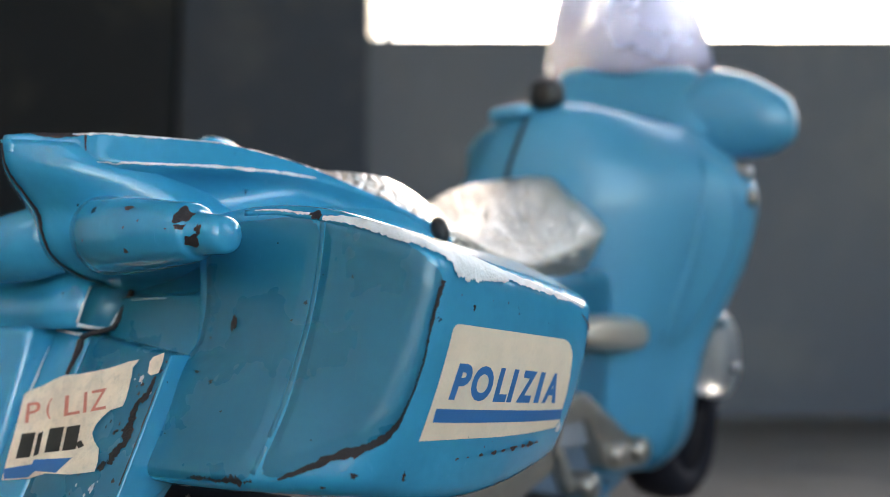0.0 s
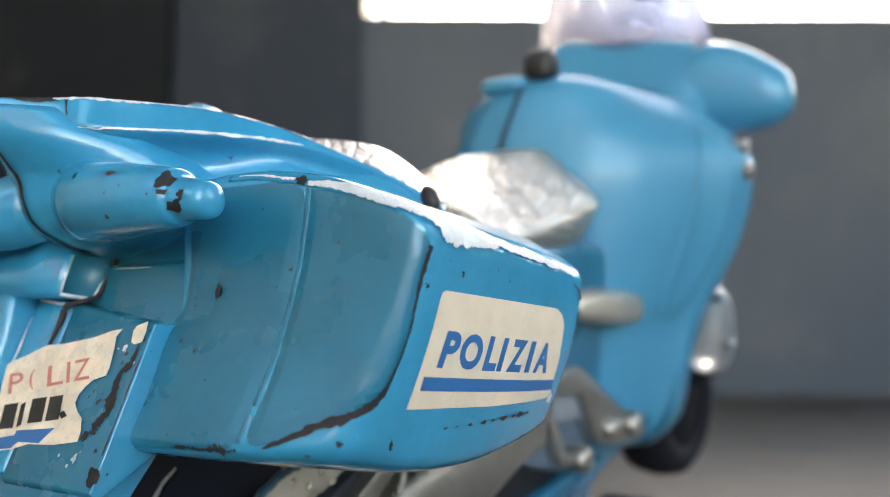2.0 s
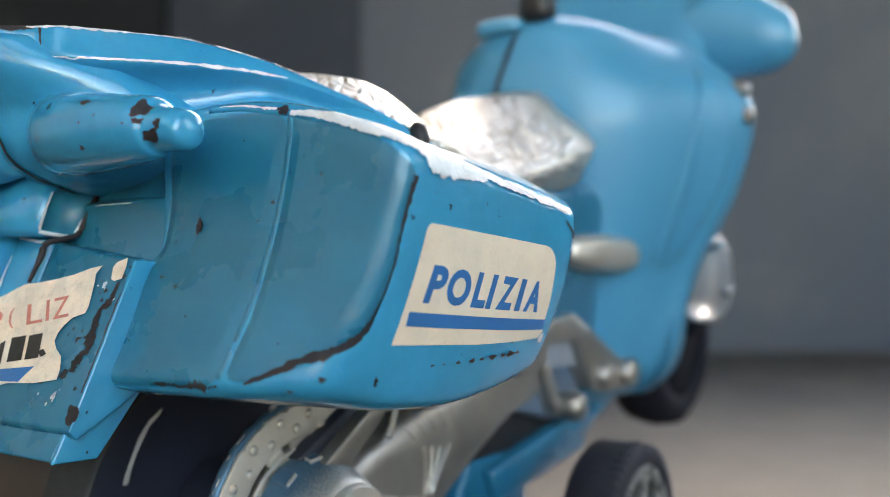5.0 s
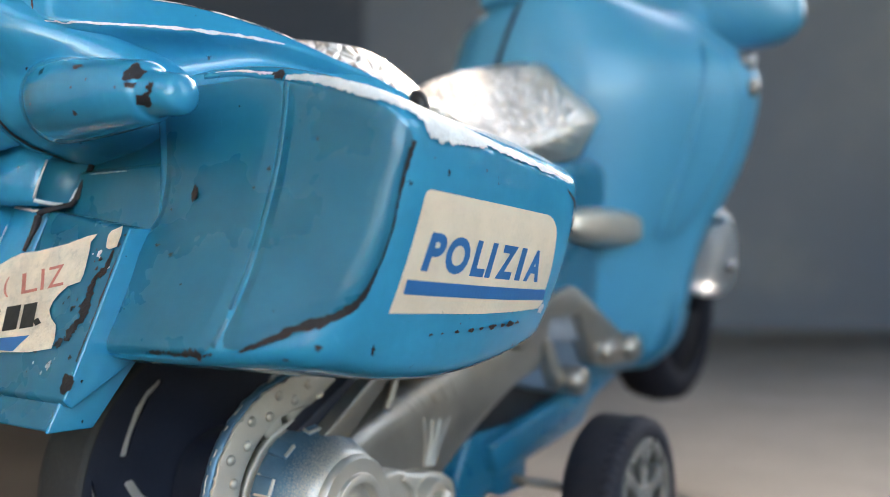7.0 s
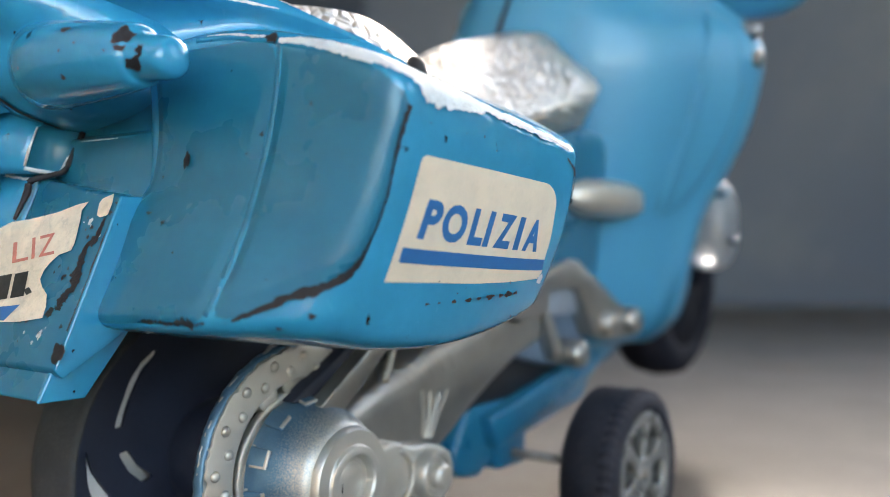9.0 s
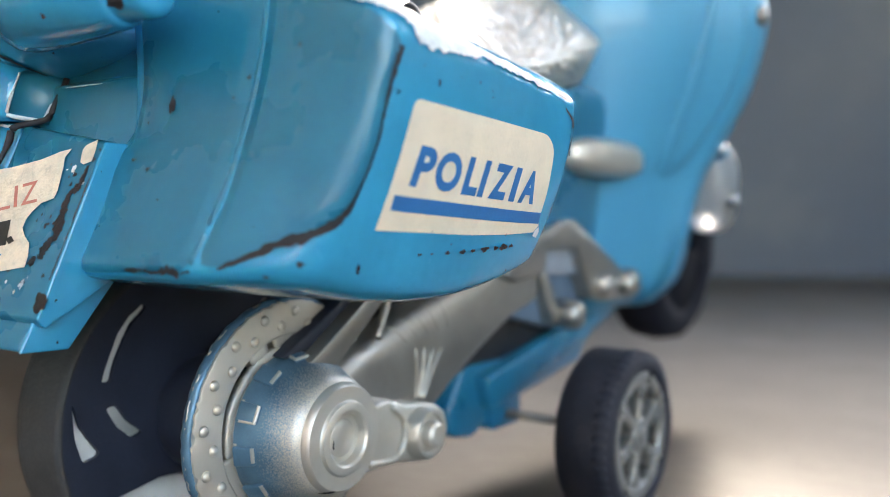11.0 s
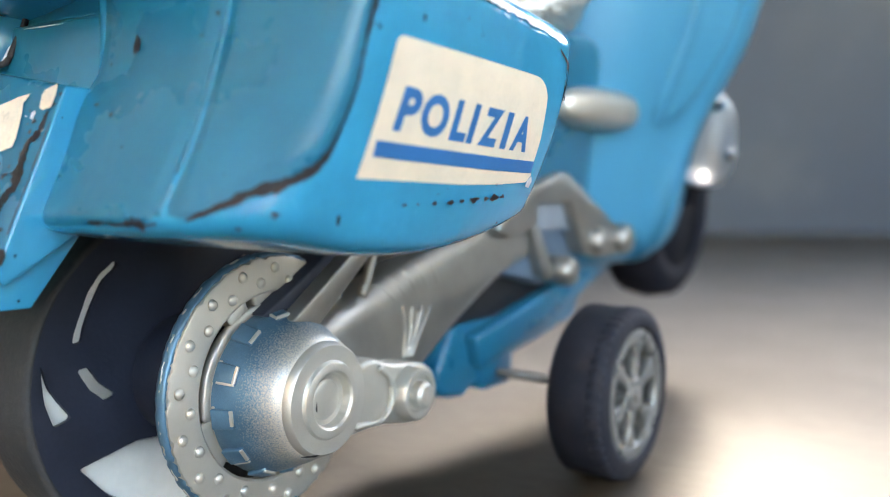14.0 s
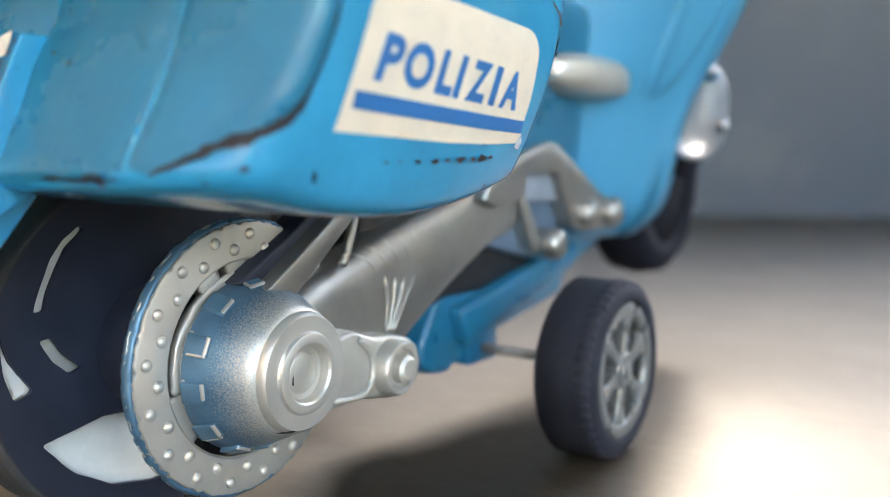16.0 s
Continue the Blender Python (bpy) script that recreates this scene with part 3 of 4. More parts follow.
# torn paper on the plate: the outline in (s, t) across the bracket's face
plate_at = bilinear((-3.1, -4.2, 9.42), (2.42, -4.2, 9.42), (-3.1, -5.5, 6.45), (2.42, -5.5, 6.45))
TORN = [(0.291, 0.113), (0.453, 0.146), (0.542, 0.19), (0.693, 0.204), (0.818, 0.238), (0.814, 0.298), (0.791, 0.374), (0.75, 0.412), (0.718, 0.461), (0.72, 0.515), (0.737, 0.559), (0.768, 0.608),
        (0.829, 0.637), (0.832, 0.684), (0.825, 0.738), (0.812, 0.829), (0.799, 0.884), (0.82, 0.937), (0.759, 0.921), (0.668, 0.878), (0.605, 0.861), (0.508, 0.835), (0.396, 0.82), (0.342, 0.787),
        (0.299, 0.753), (0.22, 0.71), (0.186, 0.68), (0.213, 0.55), (0.243, 0.398), (0.266, 0.249)]
plate_sticker = part("plate_sticker", sheet(TORN, plate_at, BRK, 0.03), PAPER_OLD, toy, "torn and creased pale paper sticker", smooth=False)
part("paper_scrap", sheet([(0.944, 0.983), (0.954, 0.924), (0.954, 0.851), (0.918, 0.836), (0.895, 0.85), (0.882, 0.923), (0.891, 0.953)], plate_at, BRK, 0.03), PAPER_OLD, plate_sticker, smooth=False)
part("stripe", sheet([(0.273, 0.183), (0.44, 0.234), (0.442, 0.263), (0.637, 0.297), (0.665, 0.304), (0.632, 0.251), (0.607, 0.203), (0.479, 0.196), (0.45, 0.153), (0.303, 0.121)][::-1], plate_at, BRK, 0.038), INK_BLUE, plate_sticker)
for glyph, s0, w in (("P", 0.262, 0.085), ("(", 0.385, 0.03), ("L", 0.49, 0.09), ("I", 0.598, 0.018), ("Z", 0.637, 0.085)):
    part("lettering", letters(glyph, plate_at, BRK, 0.042, s0, 0.405, 0.145, w, -0.045, 0.005, 1.0, -0.28), INK_RED, plate_sticker, "rubbed red letter", smooth=False)
for s0, s1, t0, t1 in ((0.325, 0.41, 0.255, 0.415), (0.43, 0.455, 0.28, 0.425), (0.488, 0.572, 0.312, 0.465), (0.59, 0.665, 0.335, 0.485), (0.68, 0.705, 0.36, 0.39)):
    part("bar", sheet([(s0, t0), (s1, t0 + 0.02), (s1 - 0.03, t1 + 0.02), (s0 - 0.03, t1)], plate_at, BRK, 0.042, 2), INK_BLACK, plate_sticker, smooth=False)

# police sticker on the pannier's side
st_at = bilinear((7.86, -2.9, 9.92), (8.08, 1.3, 9.64), (7.28, -3.1, 7.95), (7.62, 1.5, 7.78))
corner = [(1 - 0.11 + 0.11 * math.sin(a), 1 - 0.2 + 0.2 * math.cos(a)) for a in (math.pi / 2 * k / 6 for k in range(7))]
corner2 = [(0.03 - 0.03 * math.sin(a), 1 - 0.06 + 0.06 * math.cos(a)) for a in (math.pi / 2 * k / 4 for k in range(5))]
STK = [(0.0, 0.0), (0.25, 0.005), (0.5, 0.0), (0.75, 0.01), (0.97, 0.03), (1.0, 0.10), (0.985, 0.16), (1.0, 0.45)] + corner[::-1] + corner2 + [(0.0, 0.5)]
sticker = part("police_sticker", sheet(STK, st_at, PAN, 0.016), PAPER, toy, "cream paper sticker with blue lettering and a blue stripe", smooth=False)
part("stripe", sheet([(0.035, 0.165), (0.5, 0.145), (0.985, 0.125), (0.99, 0.24), (0.5, 0.262), (0.03, 0.285)], st_at, PAN, 0.026), INK_BLUE, sticker, "blue stripe")
for glyph, s0, w, lean in (("P", 0.087, 0.1, 0.01), ("O", 0.2, 0.146, 0.0), ("L", 0.376, 0.09, 0.012), ("I", 0.479, 0.036, 0.018), ("Z", 0.553, 0.118, 0.018), ("I", 0.702, 0.042, 0.022), ("A", 0.776, 0.126, 0.024)):
    part("lettering", letters(glyph, st_at, PAN, 0.028, s0, 0.368, 0.315, w, lean, 0.045, 1.0, 0.055), INK_BLUE, sticker, "heavy slanted blue letter", smooth=False)

part("torn_corner", sheet([(0.955, 0.0), (0.99, -0.02), (1.0, 0.05), (0.985, 0.1), (0.96, 0.06)], st_at, PAN, 0.06, 2), WORN_GLINT, sticker, "curled white corner", smooth=False)

# seat
def seat_ring(y, w, top, low, flat):
    """flat: half width of the top; w: of the widest line, a third of the way up."""
    m = low + (top - low) * 0.36
    half = [(0.0, top + 0.05), (flat * 0.6, top + 0.03), (flat, top - 0.08), (flat + (w - flat) * 0.35, top - (top - m) * 0.42), (flat + (w - flat) * 0.8, m + (top - m) * 0.2), (w, m), (w * 0.97, m - 0.25),
            (w * 0.85, low + 0.1), (w * 0.7, low), (0.0, low)]
    cx = CX + 0.08 * (y + 1)
    return [(cx + x, y, z) for x, z in half] + [(cx - x, y, z) for x, z in half[-2:0:-1]]


seat_bm = from_rings(smooth_rings([seat_ring(-2.2, 2.4, 13.3, 12.3, 1.6), seat_ring(-1.0, 3.5, 13.6, 12.0, 2.6), seat_ring(0.8, 4.6, 13.6, 11.5, 3.6), seat_ring(2.4, 4.9, 13.2, 11.4, 3.6), seat_ring(4.2, 4.6, 12.8, 11.2, 3.0),
                                   seat_ring(6.2, 4.3, 13.0, 11.2, 2.4), seat_ring(8.2, 4.2, 14.0, 11.5, 2.0), seat_ring(9.8, 4.1, 14.9, 11.8, 1.8), seat_ring(10.9, 3.8, 15.3, 12.1, 1.7), seat_ring(11.9, 3.1, 15.3, 12.8, 1.5)], 6))
for m_ in (SEAT,):
    n_, l_ = m_.node_tree.nodes, m_.node_tree.links
    vor = n_.new("ShaderNodeTexVoronoi")
    vor.feature, vor.inputs["Scale"].default_value = "DISTANCE_TO_EDGE", 280.0
    l_.new(n_["Texture Coordinate"].outputs["Object"], vor.inputs["Vector"])
    cl = n_.new("ShaderNodeMapRange")
    cl.inputs["From Max"].default_value = 0.25
    l_.new(vor.outputs["Distance"], cl.inputs["Value"])
    bp_ = n_["Bump"]
    l_.new(cl.outputs["Result"], bp_.inputs["Height"])
    bp_.inputs["Strength"].default_value, bp_.inputs["Distance"].default_value = 0.9, 0.0008
part("seat", seat_bm, SEAT, toy, "silver saddle with a pebbled leather grain")

# rear wheel
WX, WZ = -0.85, 3.6
TYRE_DUSTY = material("dusty_tyre_rubber", (0.035, 0.035, 0.038), 0.75, vary=0.3, scale=100, fine=900, bump=0.4, dirt=0.1)
NAVY = material("navy_wheel_plastic", (0.017, 0.021, 0.038), 0.5, vary=0.25, scale=120, fine=900, bump=0.2)
PALE = material("slot_floor_backdrop", (0.85, 0.82, 0.78), 0.45, vary=0.08, scale=100, fine=900, bump=0.1)
wheel = part("rear_wheel", sharpen(lathe([(0.5, 3.46), (0.66, 3.48), (0.66, 3.56), (-0.6, 3.56), (-0.6, 3.46), (0.3, 3.46), (0.5, 3.46)], (WX, 0, WZ), 72, True)), NAVY, toy, "black rear wheel with open slots and a dusty tyre")
part("tyre", lathe([(0.6, 3.5), (0.68, 3.56), (0.66, 3.63), (0.5, 3.68), (-0.6, 3.69), (-0.85, 3.63), (-0.9, 3.5), (-0.6, 3.46), (0.0, 3.46), (0.6, 3.5)], (WX, 0, WZ), 72, True), TYRE_DUSTY, wheel, "dusty dark grey tyre")
part("hub_drum", lathe([(0.0, 0.0), (0.0, 1.2), (0.1, 1.3), (1.4, 1.3), (3.2, 1.3), (3.2, 0.0)], (WX, 0, WZ), 64), NAVY, wheel)


SLOTS = [[(-2.69, 4.6), (-2.44, 4.6), (-2.38, 4.9), (-2.2, 5.3), (-1.95, 5.75), (-1.55, 6.1), (-1.65, 6.2), (-2.02, 5.93), (-2.28, 5.6), (-2.5, 5.1)],
         [(-2.58, 4.07), (-2.31, 4.1), (-2.05, 3.72), (-1.66, 3.41), (-1.94, 3.33), (-2.3, 3.62)],
         [(-3.35, 4.4), (-3.15, 3.75), (-2.69, 3.14), (-3.09, 3.02), (-3.28, 3.55)],
         [(-2.58, 2.07), (-1.23, 2.33), (-0.53, 2.29), (0.6, 2.0), (1.5, 1.4), (1.0, 0.85), (0.0, 0.66), (-1.0, 0.85), (-1.9, 1.35)],
         [(2.2, 4.8), (2.9, 4.6), (2.5, 5.6), (1.9, 6.1), (1.6, 5.8)], [(1.9, 2.2), (2.5, 1.8), (3.0, 3.0), (2.5, 3.3)]]


def is_open(y, z):
    """Whether a place of the wheel's web lies in one of its slots."""
    for s in SLOTS:
        n = len(s)
        if sum(((s[i][1] > z) != (s[i - 1][1] > z)) and y < s[i][0] + (z - s[i][1]) * (s[i - 1][0] - s[i][0]) / (s[i - 1][1] - s[i][1]) for i in range(n)) % 2:
            return True
    return False


def web_bm():
    bm, cells, na, nr = bmesh.new(), {}, 600, 90

    def at(i, j):
        if (i % na, j) not in cells:
            a, r = 2 * math.pi * i / na, 1.2 + 2.3 * j / nr
            cells[i % na, j] = bm.verts.new((WX + 0.55, r * math.cos(a), WZ + r * math.sin(a)))
        return cells[i % na, j]
    for i in range(na):
        for j in range(nr):
            a, r = 2 * math.pi * (i + 0.5) / na, 1.2 + 2.3 * (j + 0.5) / nr
            if not is_open(r * math.cos(a), WZ + r * math.sin(a)):
                bm.faces.new((at(i, j), at(i + 1, j), at(i + 1, j + 1), at(i, j + 1)))
    for _ in range(14):
        rim_verts = {}
        for e in bm.edges:
            if len(e.link_faces) == 1:
                a, b = e.verts
                for v, o in ((a, b), (b, a)):
                    rim_verts.setdefault(v, []).append(o.co.copy())
        for v, near in rim_verts.items():
            if len(near) == 2 and 1.25 < math.hypot(v.co.y, v.co.z - WZ) < 3.45:
                v.co = v.co * 0.5 + (near[0] + near[1]) * 0.25
    bmesh.ops.recalc_face_normals(bm, faces=bm.faces[:])
    bmesh.ops.solidify(bm, geom=bm.faces[:], thickness=0.1)
    return bm


part("web", web_bm(), NAVY, wheel, "black slotted web", smooth=False)
# Added pale disc stands in for bright floor seen through the slots.
part("slot_backdrop_disc", lathe([(0.2, 1.5), (0.2, 3.46), (0.42, 3.46), (0.43, 3.4), (0.43, 1.5), (0.2, 1.5)], (WX, 0, WZ), 64, True), PALE, wheel, "pale disc in place of bright floor seen through the slots")

part("spoke_edge", tube([(WX + 0.57, -3.12, 3.0), (WX + 0.58, -2.4, 3.2), (WX + 0.57, -1.66, 3.4)], [0.03, 0.02, 0.015], 8), RIM, wheel, "thin bright line on a spoke edge")

# brake disc with rivets
DC = (0.0, 0.0, 3.69)
def ragged(bm, centre, radius, amount, seed):
    """Worn edge: the vertices beyond a radius move in and out along it."""
    rnd, by_angle = random.Random(seed), {}
    for v in bm.verts:
        y, z = v.co.y - centre[1], v.co.z - centre[2]
        if math.hypot(y, z) > radius:
            k = round(math.degrees(math.atan2(z, y)))
            f = by_angle.setdefault(k, 1 + amount * (rnd.random() - 0.5) - (amount * 1.5 if rnd.random() < 0.08 else 0))
            v.co.y, v.co.z = centre[1] + y * f, centre[2] + z * f
    return bm


disc = part("brake_disc", ragged(sharpen(lathe([(2.4, 1.9), (2.4, 2.6), (2.45, 2.64), (2.55, 2.64), (2.6, 2.62), (2.62, 2.58), (2.62, 1.95), (2.58, 1.9), (2.4, 1.9)], DC, 180, True)), DC, 2.5, 0.012, 4), SILVER, toy,
            "silver brake disc with raised rivets and a worn dark rim")
part("disc_edge", ragged(lathe([(2.3, 2.55), (2.3, 2.66), (2.4, 2.71), (2.54, 2.69), (2.57, 2.63), (2.45, 2.55), (2.3, 2.55)], DC, 180, True), DC, 2.62, 0.013, 5), GREYBLUE, disc, "dark blue worn rim of the disc")
rivet_me = None
for row, (rr, ph, cnt) in enumerate(((2.4, 4.0, 17), (2.14, 14.5, 17))):
    for k in range(cnt):
        a = 2 * math.pi * k / cnt + radians(ph)
        if rivet_me is None:
            bm = lathe([(0.0, 0.115), (0.035, 0.108), (0.07, 0.085), (0.09, 0.04), (0.094, 0.0)], (0, 0, 0), 14)
            ob = part("rivet", bm, SILVER, disc)
            rivet_me = ob.data
        else:
            ob = new("rivet", rivet_me)
            ob.parent = disc
        ob.location = (2.61 * CM, rr * math.cos(a) * CM, (DC[2] + rr * math.sin(a)) * CM)
for k in range(22):
    a0, rnd = 95 + 11 * k, random.Random(k)
    if rnd.random() < 0.8:
        pts = [(2.42 + 0.04 * rnd.random(), 2.695 * math.cos(radians(a0 + 1.4 * j)), DC[2] + 2.695 * math.sin(radians(a0 + 1.4 * j))) for j in range(3 + int(5 * rnd.random()))]
        part("flaking_paint", tube(pts, [0.012 + 0.015 * rnd.random() for _ in pts], 6), SILVER, disc)
part("dark_slot", lathe([(2.0, 1.2), (2.0, 1.95), (2.2, 1.95), (2.2, 1.2), (2.0, 1.2)], DC, 64, True), BLACK, disc)


def arc_plate(a0, a1, r0, r1, x0, x1, centre, seed, wear=0.03):
    """A curved plate between two angles and radii about an axis along x, with ragged ends and edges."""
    rnd, rings, n = random.Random(seed), [], max(4, int(abs(a1 - a0) / 3))
    for k in range(n + 1):
        a, ra, rb = radians(a0 + (a1 - a0) * k / n), r0 + wear * (rnd.random() - 0.5), r1 + wear * (rnd.random() - 0.5)
        rings.append([(x, centre[1] + r * math.cos(a), centre[2] + r * math.sin(a)) for x, r in ((x0, ra), (x1 - 0.02, ra), (x1, ra + 0.02), (x1, rb - 0.02), (x1 - 0.02, rb), (x0, rb))])
    return from_rings(rings)


part("inner_plate", sharpen(arc_plate(-166, -134, 1.6, 1.93, 2.3, 2.56, DC, 3)), SILVER, disc, "flat silver tab inside the ring")
part("inner_plate", sharpen(arc_plate(112, 128, 1.62, 1.96, 2.3, 2.58, DC, 5, 0.08)), SILVER, disc, "ragged silver tab inside the ring")
part("inner_plate", sharpen(arc_plate(88, 104, 1.66, 1.97, 2.3, 2.55, DC, 6, 0.08)), SILVER, disc)

# hub
HC = (0, 0, 3.6)
hub = part("hub", sharpen(lathe([(2.1, 0.0), (2.1, 1.62), (2.5, 1.64), (2.62, 1.64), (2.95, 1.56), (3.3, 1.43), (3.75, 1.23), (3.98, 1.13), (4.08, 1.1), (4.12, 1.06), (4.13, 0.78),
                                 (4.15, 0.76), (4.2, 0.74), (4.22, 0.7), (4.22, 0.58), (4.18, 0.54), (4.02, 0.5), (4.0, 0.4), (4.03, 0.37), (4.05, 0.33), (4.05, 0.0)], HC, 96), 30), SILVER, toy, "silver final drive hub with a blue sheen")
part("hub_band", sharpen(arc_plate(100, 190, 1.62, 1.80, 2.45, 2.6, HC, 6, 0.035)), SILVER, hub, "ragged silver band")
part("hub_band", sharpen(arc_plate(-75, 100, 1.6, 1.78, 2.4, 2.55, HC, 7, 0.03)), SILVER, hub)
part("hub_sleeve", lathe([(2.62, 1.65), (2.66, 1.68), (2.95, 1.6), (3.3, 1.465), (3.72, 1.265), (3.96, 1.14), (3.96, 1.08), (2.62, 1.5), (2.62, 1.65)], HC, 96, True), GREYBLUE, hub, "thinly silvered dark blue sleeve")


def on_hub(bm, a):
    """Wraps a box that lies along x onto the hub's cone at an angle."""
    for v in bm.verts:
        r = 1.68 - max(0, v.co.x - 2.66) * 0.36 + v.co.z
        b = a + v.co.y / 1.65
        v.co = Vector((v.co.x, r * math.cos(b), 3.6 + r * math.sin(b)))
    return bm


for k in range(12):
    a = radians(30 * k + 8)
    part("lug", on_hub(box((2.7, -0.2, -0.03), (3.12, 0.2, 0.1), 0.035, 2), a), GREYBLUE, hub)
    rnd = random.Random(60 + k)
    strokes = [((3.07, -0.19, 0.05), (3.13, 0.12 + 0.08 * rnd.random(), 0.105))]
    if k % 2:
        strokes.append(((2.78, 0.15, 0.05), (3.12, 0.205, 0.105)))
    if rnd.random() < 0.6:
        strokes.append(((2.68, -0.24, -0.01), (2.74, 0.1, 0.03)))
    for lo, hi in strokes:
        part("lug_edge", on_hub(box(lo, hi, 0.012, 1), a), SILVER, hub, smooth=False)


# swing arm
def arm_ring(y, z0, z1, x0, x1):
    pts = []
    for k in range(24):
        a = 2 * math.pi * k / 24
        c, s = math.cos(a), math.sin(a)
        pts.append(((x0 + x1) / 2 + (x1 - x0) / 2 * math.copysign(abs(c) ** 0.5, c), y, (z0 + z1) / 2 + (z1 - z0) / 2 * math.copysign(abs(s) ** 0.5, s)))
    return pts


arm = part("swing_arm", from_rings(smooth_rings([arm_ring(0.3, 2.9, 4.7, 1.6, 3.5), arm_ring(1.4, 2.6, 5.1, 1.6, 3.3), arm_ring(2.6, 2.55, 5.4, 1.7, 3.15), arm_ring(4.2, 3.0, 5.9, 1.8, 3.1),
                                                 arm_ring(6.2, 4.2, 6.5, 1.9, 3.15), arm_ring(8.0, 5.2, 7.1, 2.0, 3.3), arm_ring(9.4, 5.6, 7.3, 2.0, 3.3)], 5)), SILVER_SHADED, toy, "silver swing arm with moulded ribs")
ARM = surface(arm)
part("brace", prism([(-0.2, 5.08), (0.58, 4.9), (0.7, 5.0), (1.94, 6.0), (3.05, 6.9), (2.5, 6.95), (1.46, 6.2)], 2.92, 3.35, 0.05, 2), SILVER_SHADED, arm, "flat silver brace bar")
part("brace_edge", prism([(-0.6, 5.2), (0.35, 4.9), (2.75, 6.8), (2.1, 6.95), (1.05, 6.15)], 2.2, 2.95, 0.06, 2), NAVY, arm)
part("web", tube(spline([(3.0, 2.75, 6.6), (3.08, 2.6, 6.2), (3.1, 2.45, 5.85), (3.1, 2.33, 5.55), (3.1, 2.2, 5.32)], 4), 0.11), SILVER_SHADED, arm)
for k in range(4):
    part("rib", tube(laid([(3.3, 3.7 + 0.1 * k, 3.64), (3.3, 3.75 + 0.22 * k, 4.32), (3.3, 3.66 + 0.37 * k, 4.95 - 0.04 * k)], ARM, 0.035), [0.03] + [0.055] * 12 + [0.06, 0.05, 0.03, 0.015]), SILVER_SHADED, arm)
for k in range(5):
    part("groove_ridge", tube(laid([(3.1, 3.4 + 0.42 * k, 5.1 + 0.06 * k), (2.98, 3.1 + 0.46 * k, 5.4 + 0.08 * k), (2.8, 2.85 + 0.5 * k, 5.65 + 0.1 * k)], ARM, -0.03), 0.055), SILVER_SHADED, arm)
# lever with its bolt
lever = part("lever", prism([(0.6, 2.5), (2.1, 2.55), (3.2, 2.35), (3.8, 2.32), (4.2, 2.6), (4.3, 3.0), (4.15, 3.4), (3.8, 3.62), (3.2, 3.75), (2.6, 3.8), (1.9, 4.05), (0.8, 3.9)], 2.7, 3.7, 0.12, 3), SILVER, toy, "silver lever below the swing arm")
part("boss", sharpen(lathe([(3.4, 0.0), (3.4, 0.62), (3.98, 0.6), (4.06, 0.54), (4.06, 0.46), (3.96, 0.42), (3.96, 0.32), (4.18, 0.3), (4.25, 0.22), (4.26, 0.0)], (0, 3.1, 3.08), 40)), SILVER, lever)
# Ring added to give the bolt's groove its bluish tone.
part("groove_ring", lathe([(3.9, 0.3), (3.9, 0.43), (3.975, 0.43), (3.975, 0.3), (3.9, 0.3)], (0, 3.1, 3.08), 40, True), GREYBLUE, lever, "bluish groove round the bolt")
part("lever_edge", tube(spline([(3.74, 1.2, 2.72), (3.76, 2.0, 2.66), (3.76, 2.35, 2.85), (3.76, 2.45, 3.2), (3.76, 2.35, 3.55), (3.74, 2.0, 3.85)], 5), 0.07), SILVER, lever)

# footrest frame
frame_plate = part("footrest_frame", prism([(7.2, 6.5), (7.65, 7.25), (8.2, 7.5), (10.8, 8.1), (11.3, 8.05), (14.5, 6.5), (15.6, 6.25), (15.85, 5.85), (15.5, 5.4), (13.5, 5.4), (12.4, 5.6), (11.75, 6.7), (11.45, 7.2), (9.5, 7.2), (9.35, 6.5), (7.8, 6.3)], 2.9, 3.55, 0.1, 2), SILVER_SHADED, toy,
                   "silver footrest frame with round bolts")
part("backing", prism([(7.6, 6.2), (8.4, 6.6), (11.3, 6.6), (12.4, 6.0), (12.6, 5.2), (11.0, 4.7), (8.2, 5.3)], 2.2, 3.0, 0.06, 2), SLATE, frame_plate, "dark blue-grey recess")
part("recess_plate", prism([(9.2, 6.45), (9.2, 7.4), (11.6, 7.4), (12.1, 6.3)], 2.6, 3.2, 0.06, 2), SLATE_PALE, frame_plate, "paler grey-blue step of the recess")
part("strut", prism([(9.3, 6.55), (9.75, 6.55), (10.75, 5.2), (10.5, 4.9), (10.15, 5.0)], 2.8, 3.38, 0.06, 2), SILVER_SHADED, frame_plate)
for y, z, r in ((13.2, 5.95, 0.42), (11.1, 5.15, 0.45), (15.2, 5.9, 0.5)):
    part("bolt", lathe([(2.8, 0.0), (2.8, r), (3.7, r), (3.85, r * 0.8), (3.9, 0.0)], (0, y, z), 24), SILVER_SHADED, frame_plate)

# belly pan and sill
part("belly_pan", prism([(6.45, 2.25), (6.8, 1.95), (7.7, 1.82), (8.3, 2.1), (9.0, 2.4), (14.3, 3.2), (14.8, 3.9), (18.0, 4.9), (18.5, 6.5), (9.0, 5.0), (7.2, 4.2), (6.4, 2.8)], -0.6, 2.25, 0.2, 3), BLUE_SHADED, toy, "blue belly pan rising to the front")
part("sill", prism([(8.0, 2.6), (14.0, 4.0), (15.0, 4.8), (12.5, 4.6), (7.6, 3.6)], 2.0, 2.7, 0.15, 2), BLUE_SHADED, toy, "blue sill step")
part("engine_block", box((-1.0, 4.0, 3.6), (2.3, 12.5, 10.5), 0.5, 3), BLACK, toy, "dark core between the wheels")
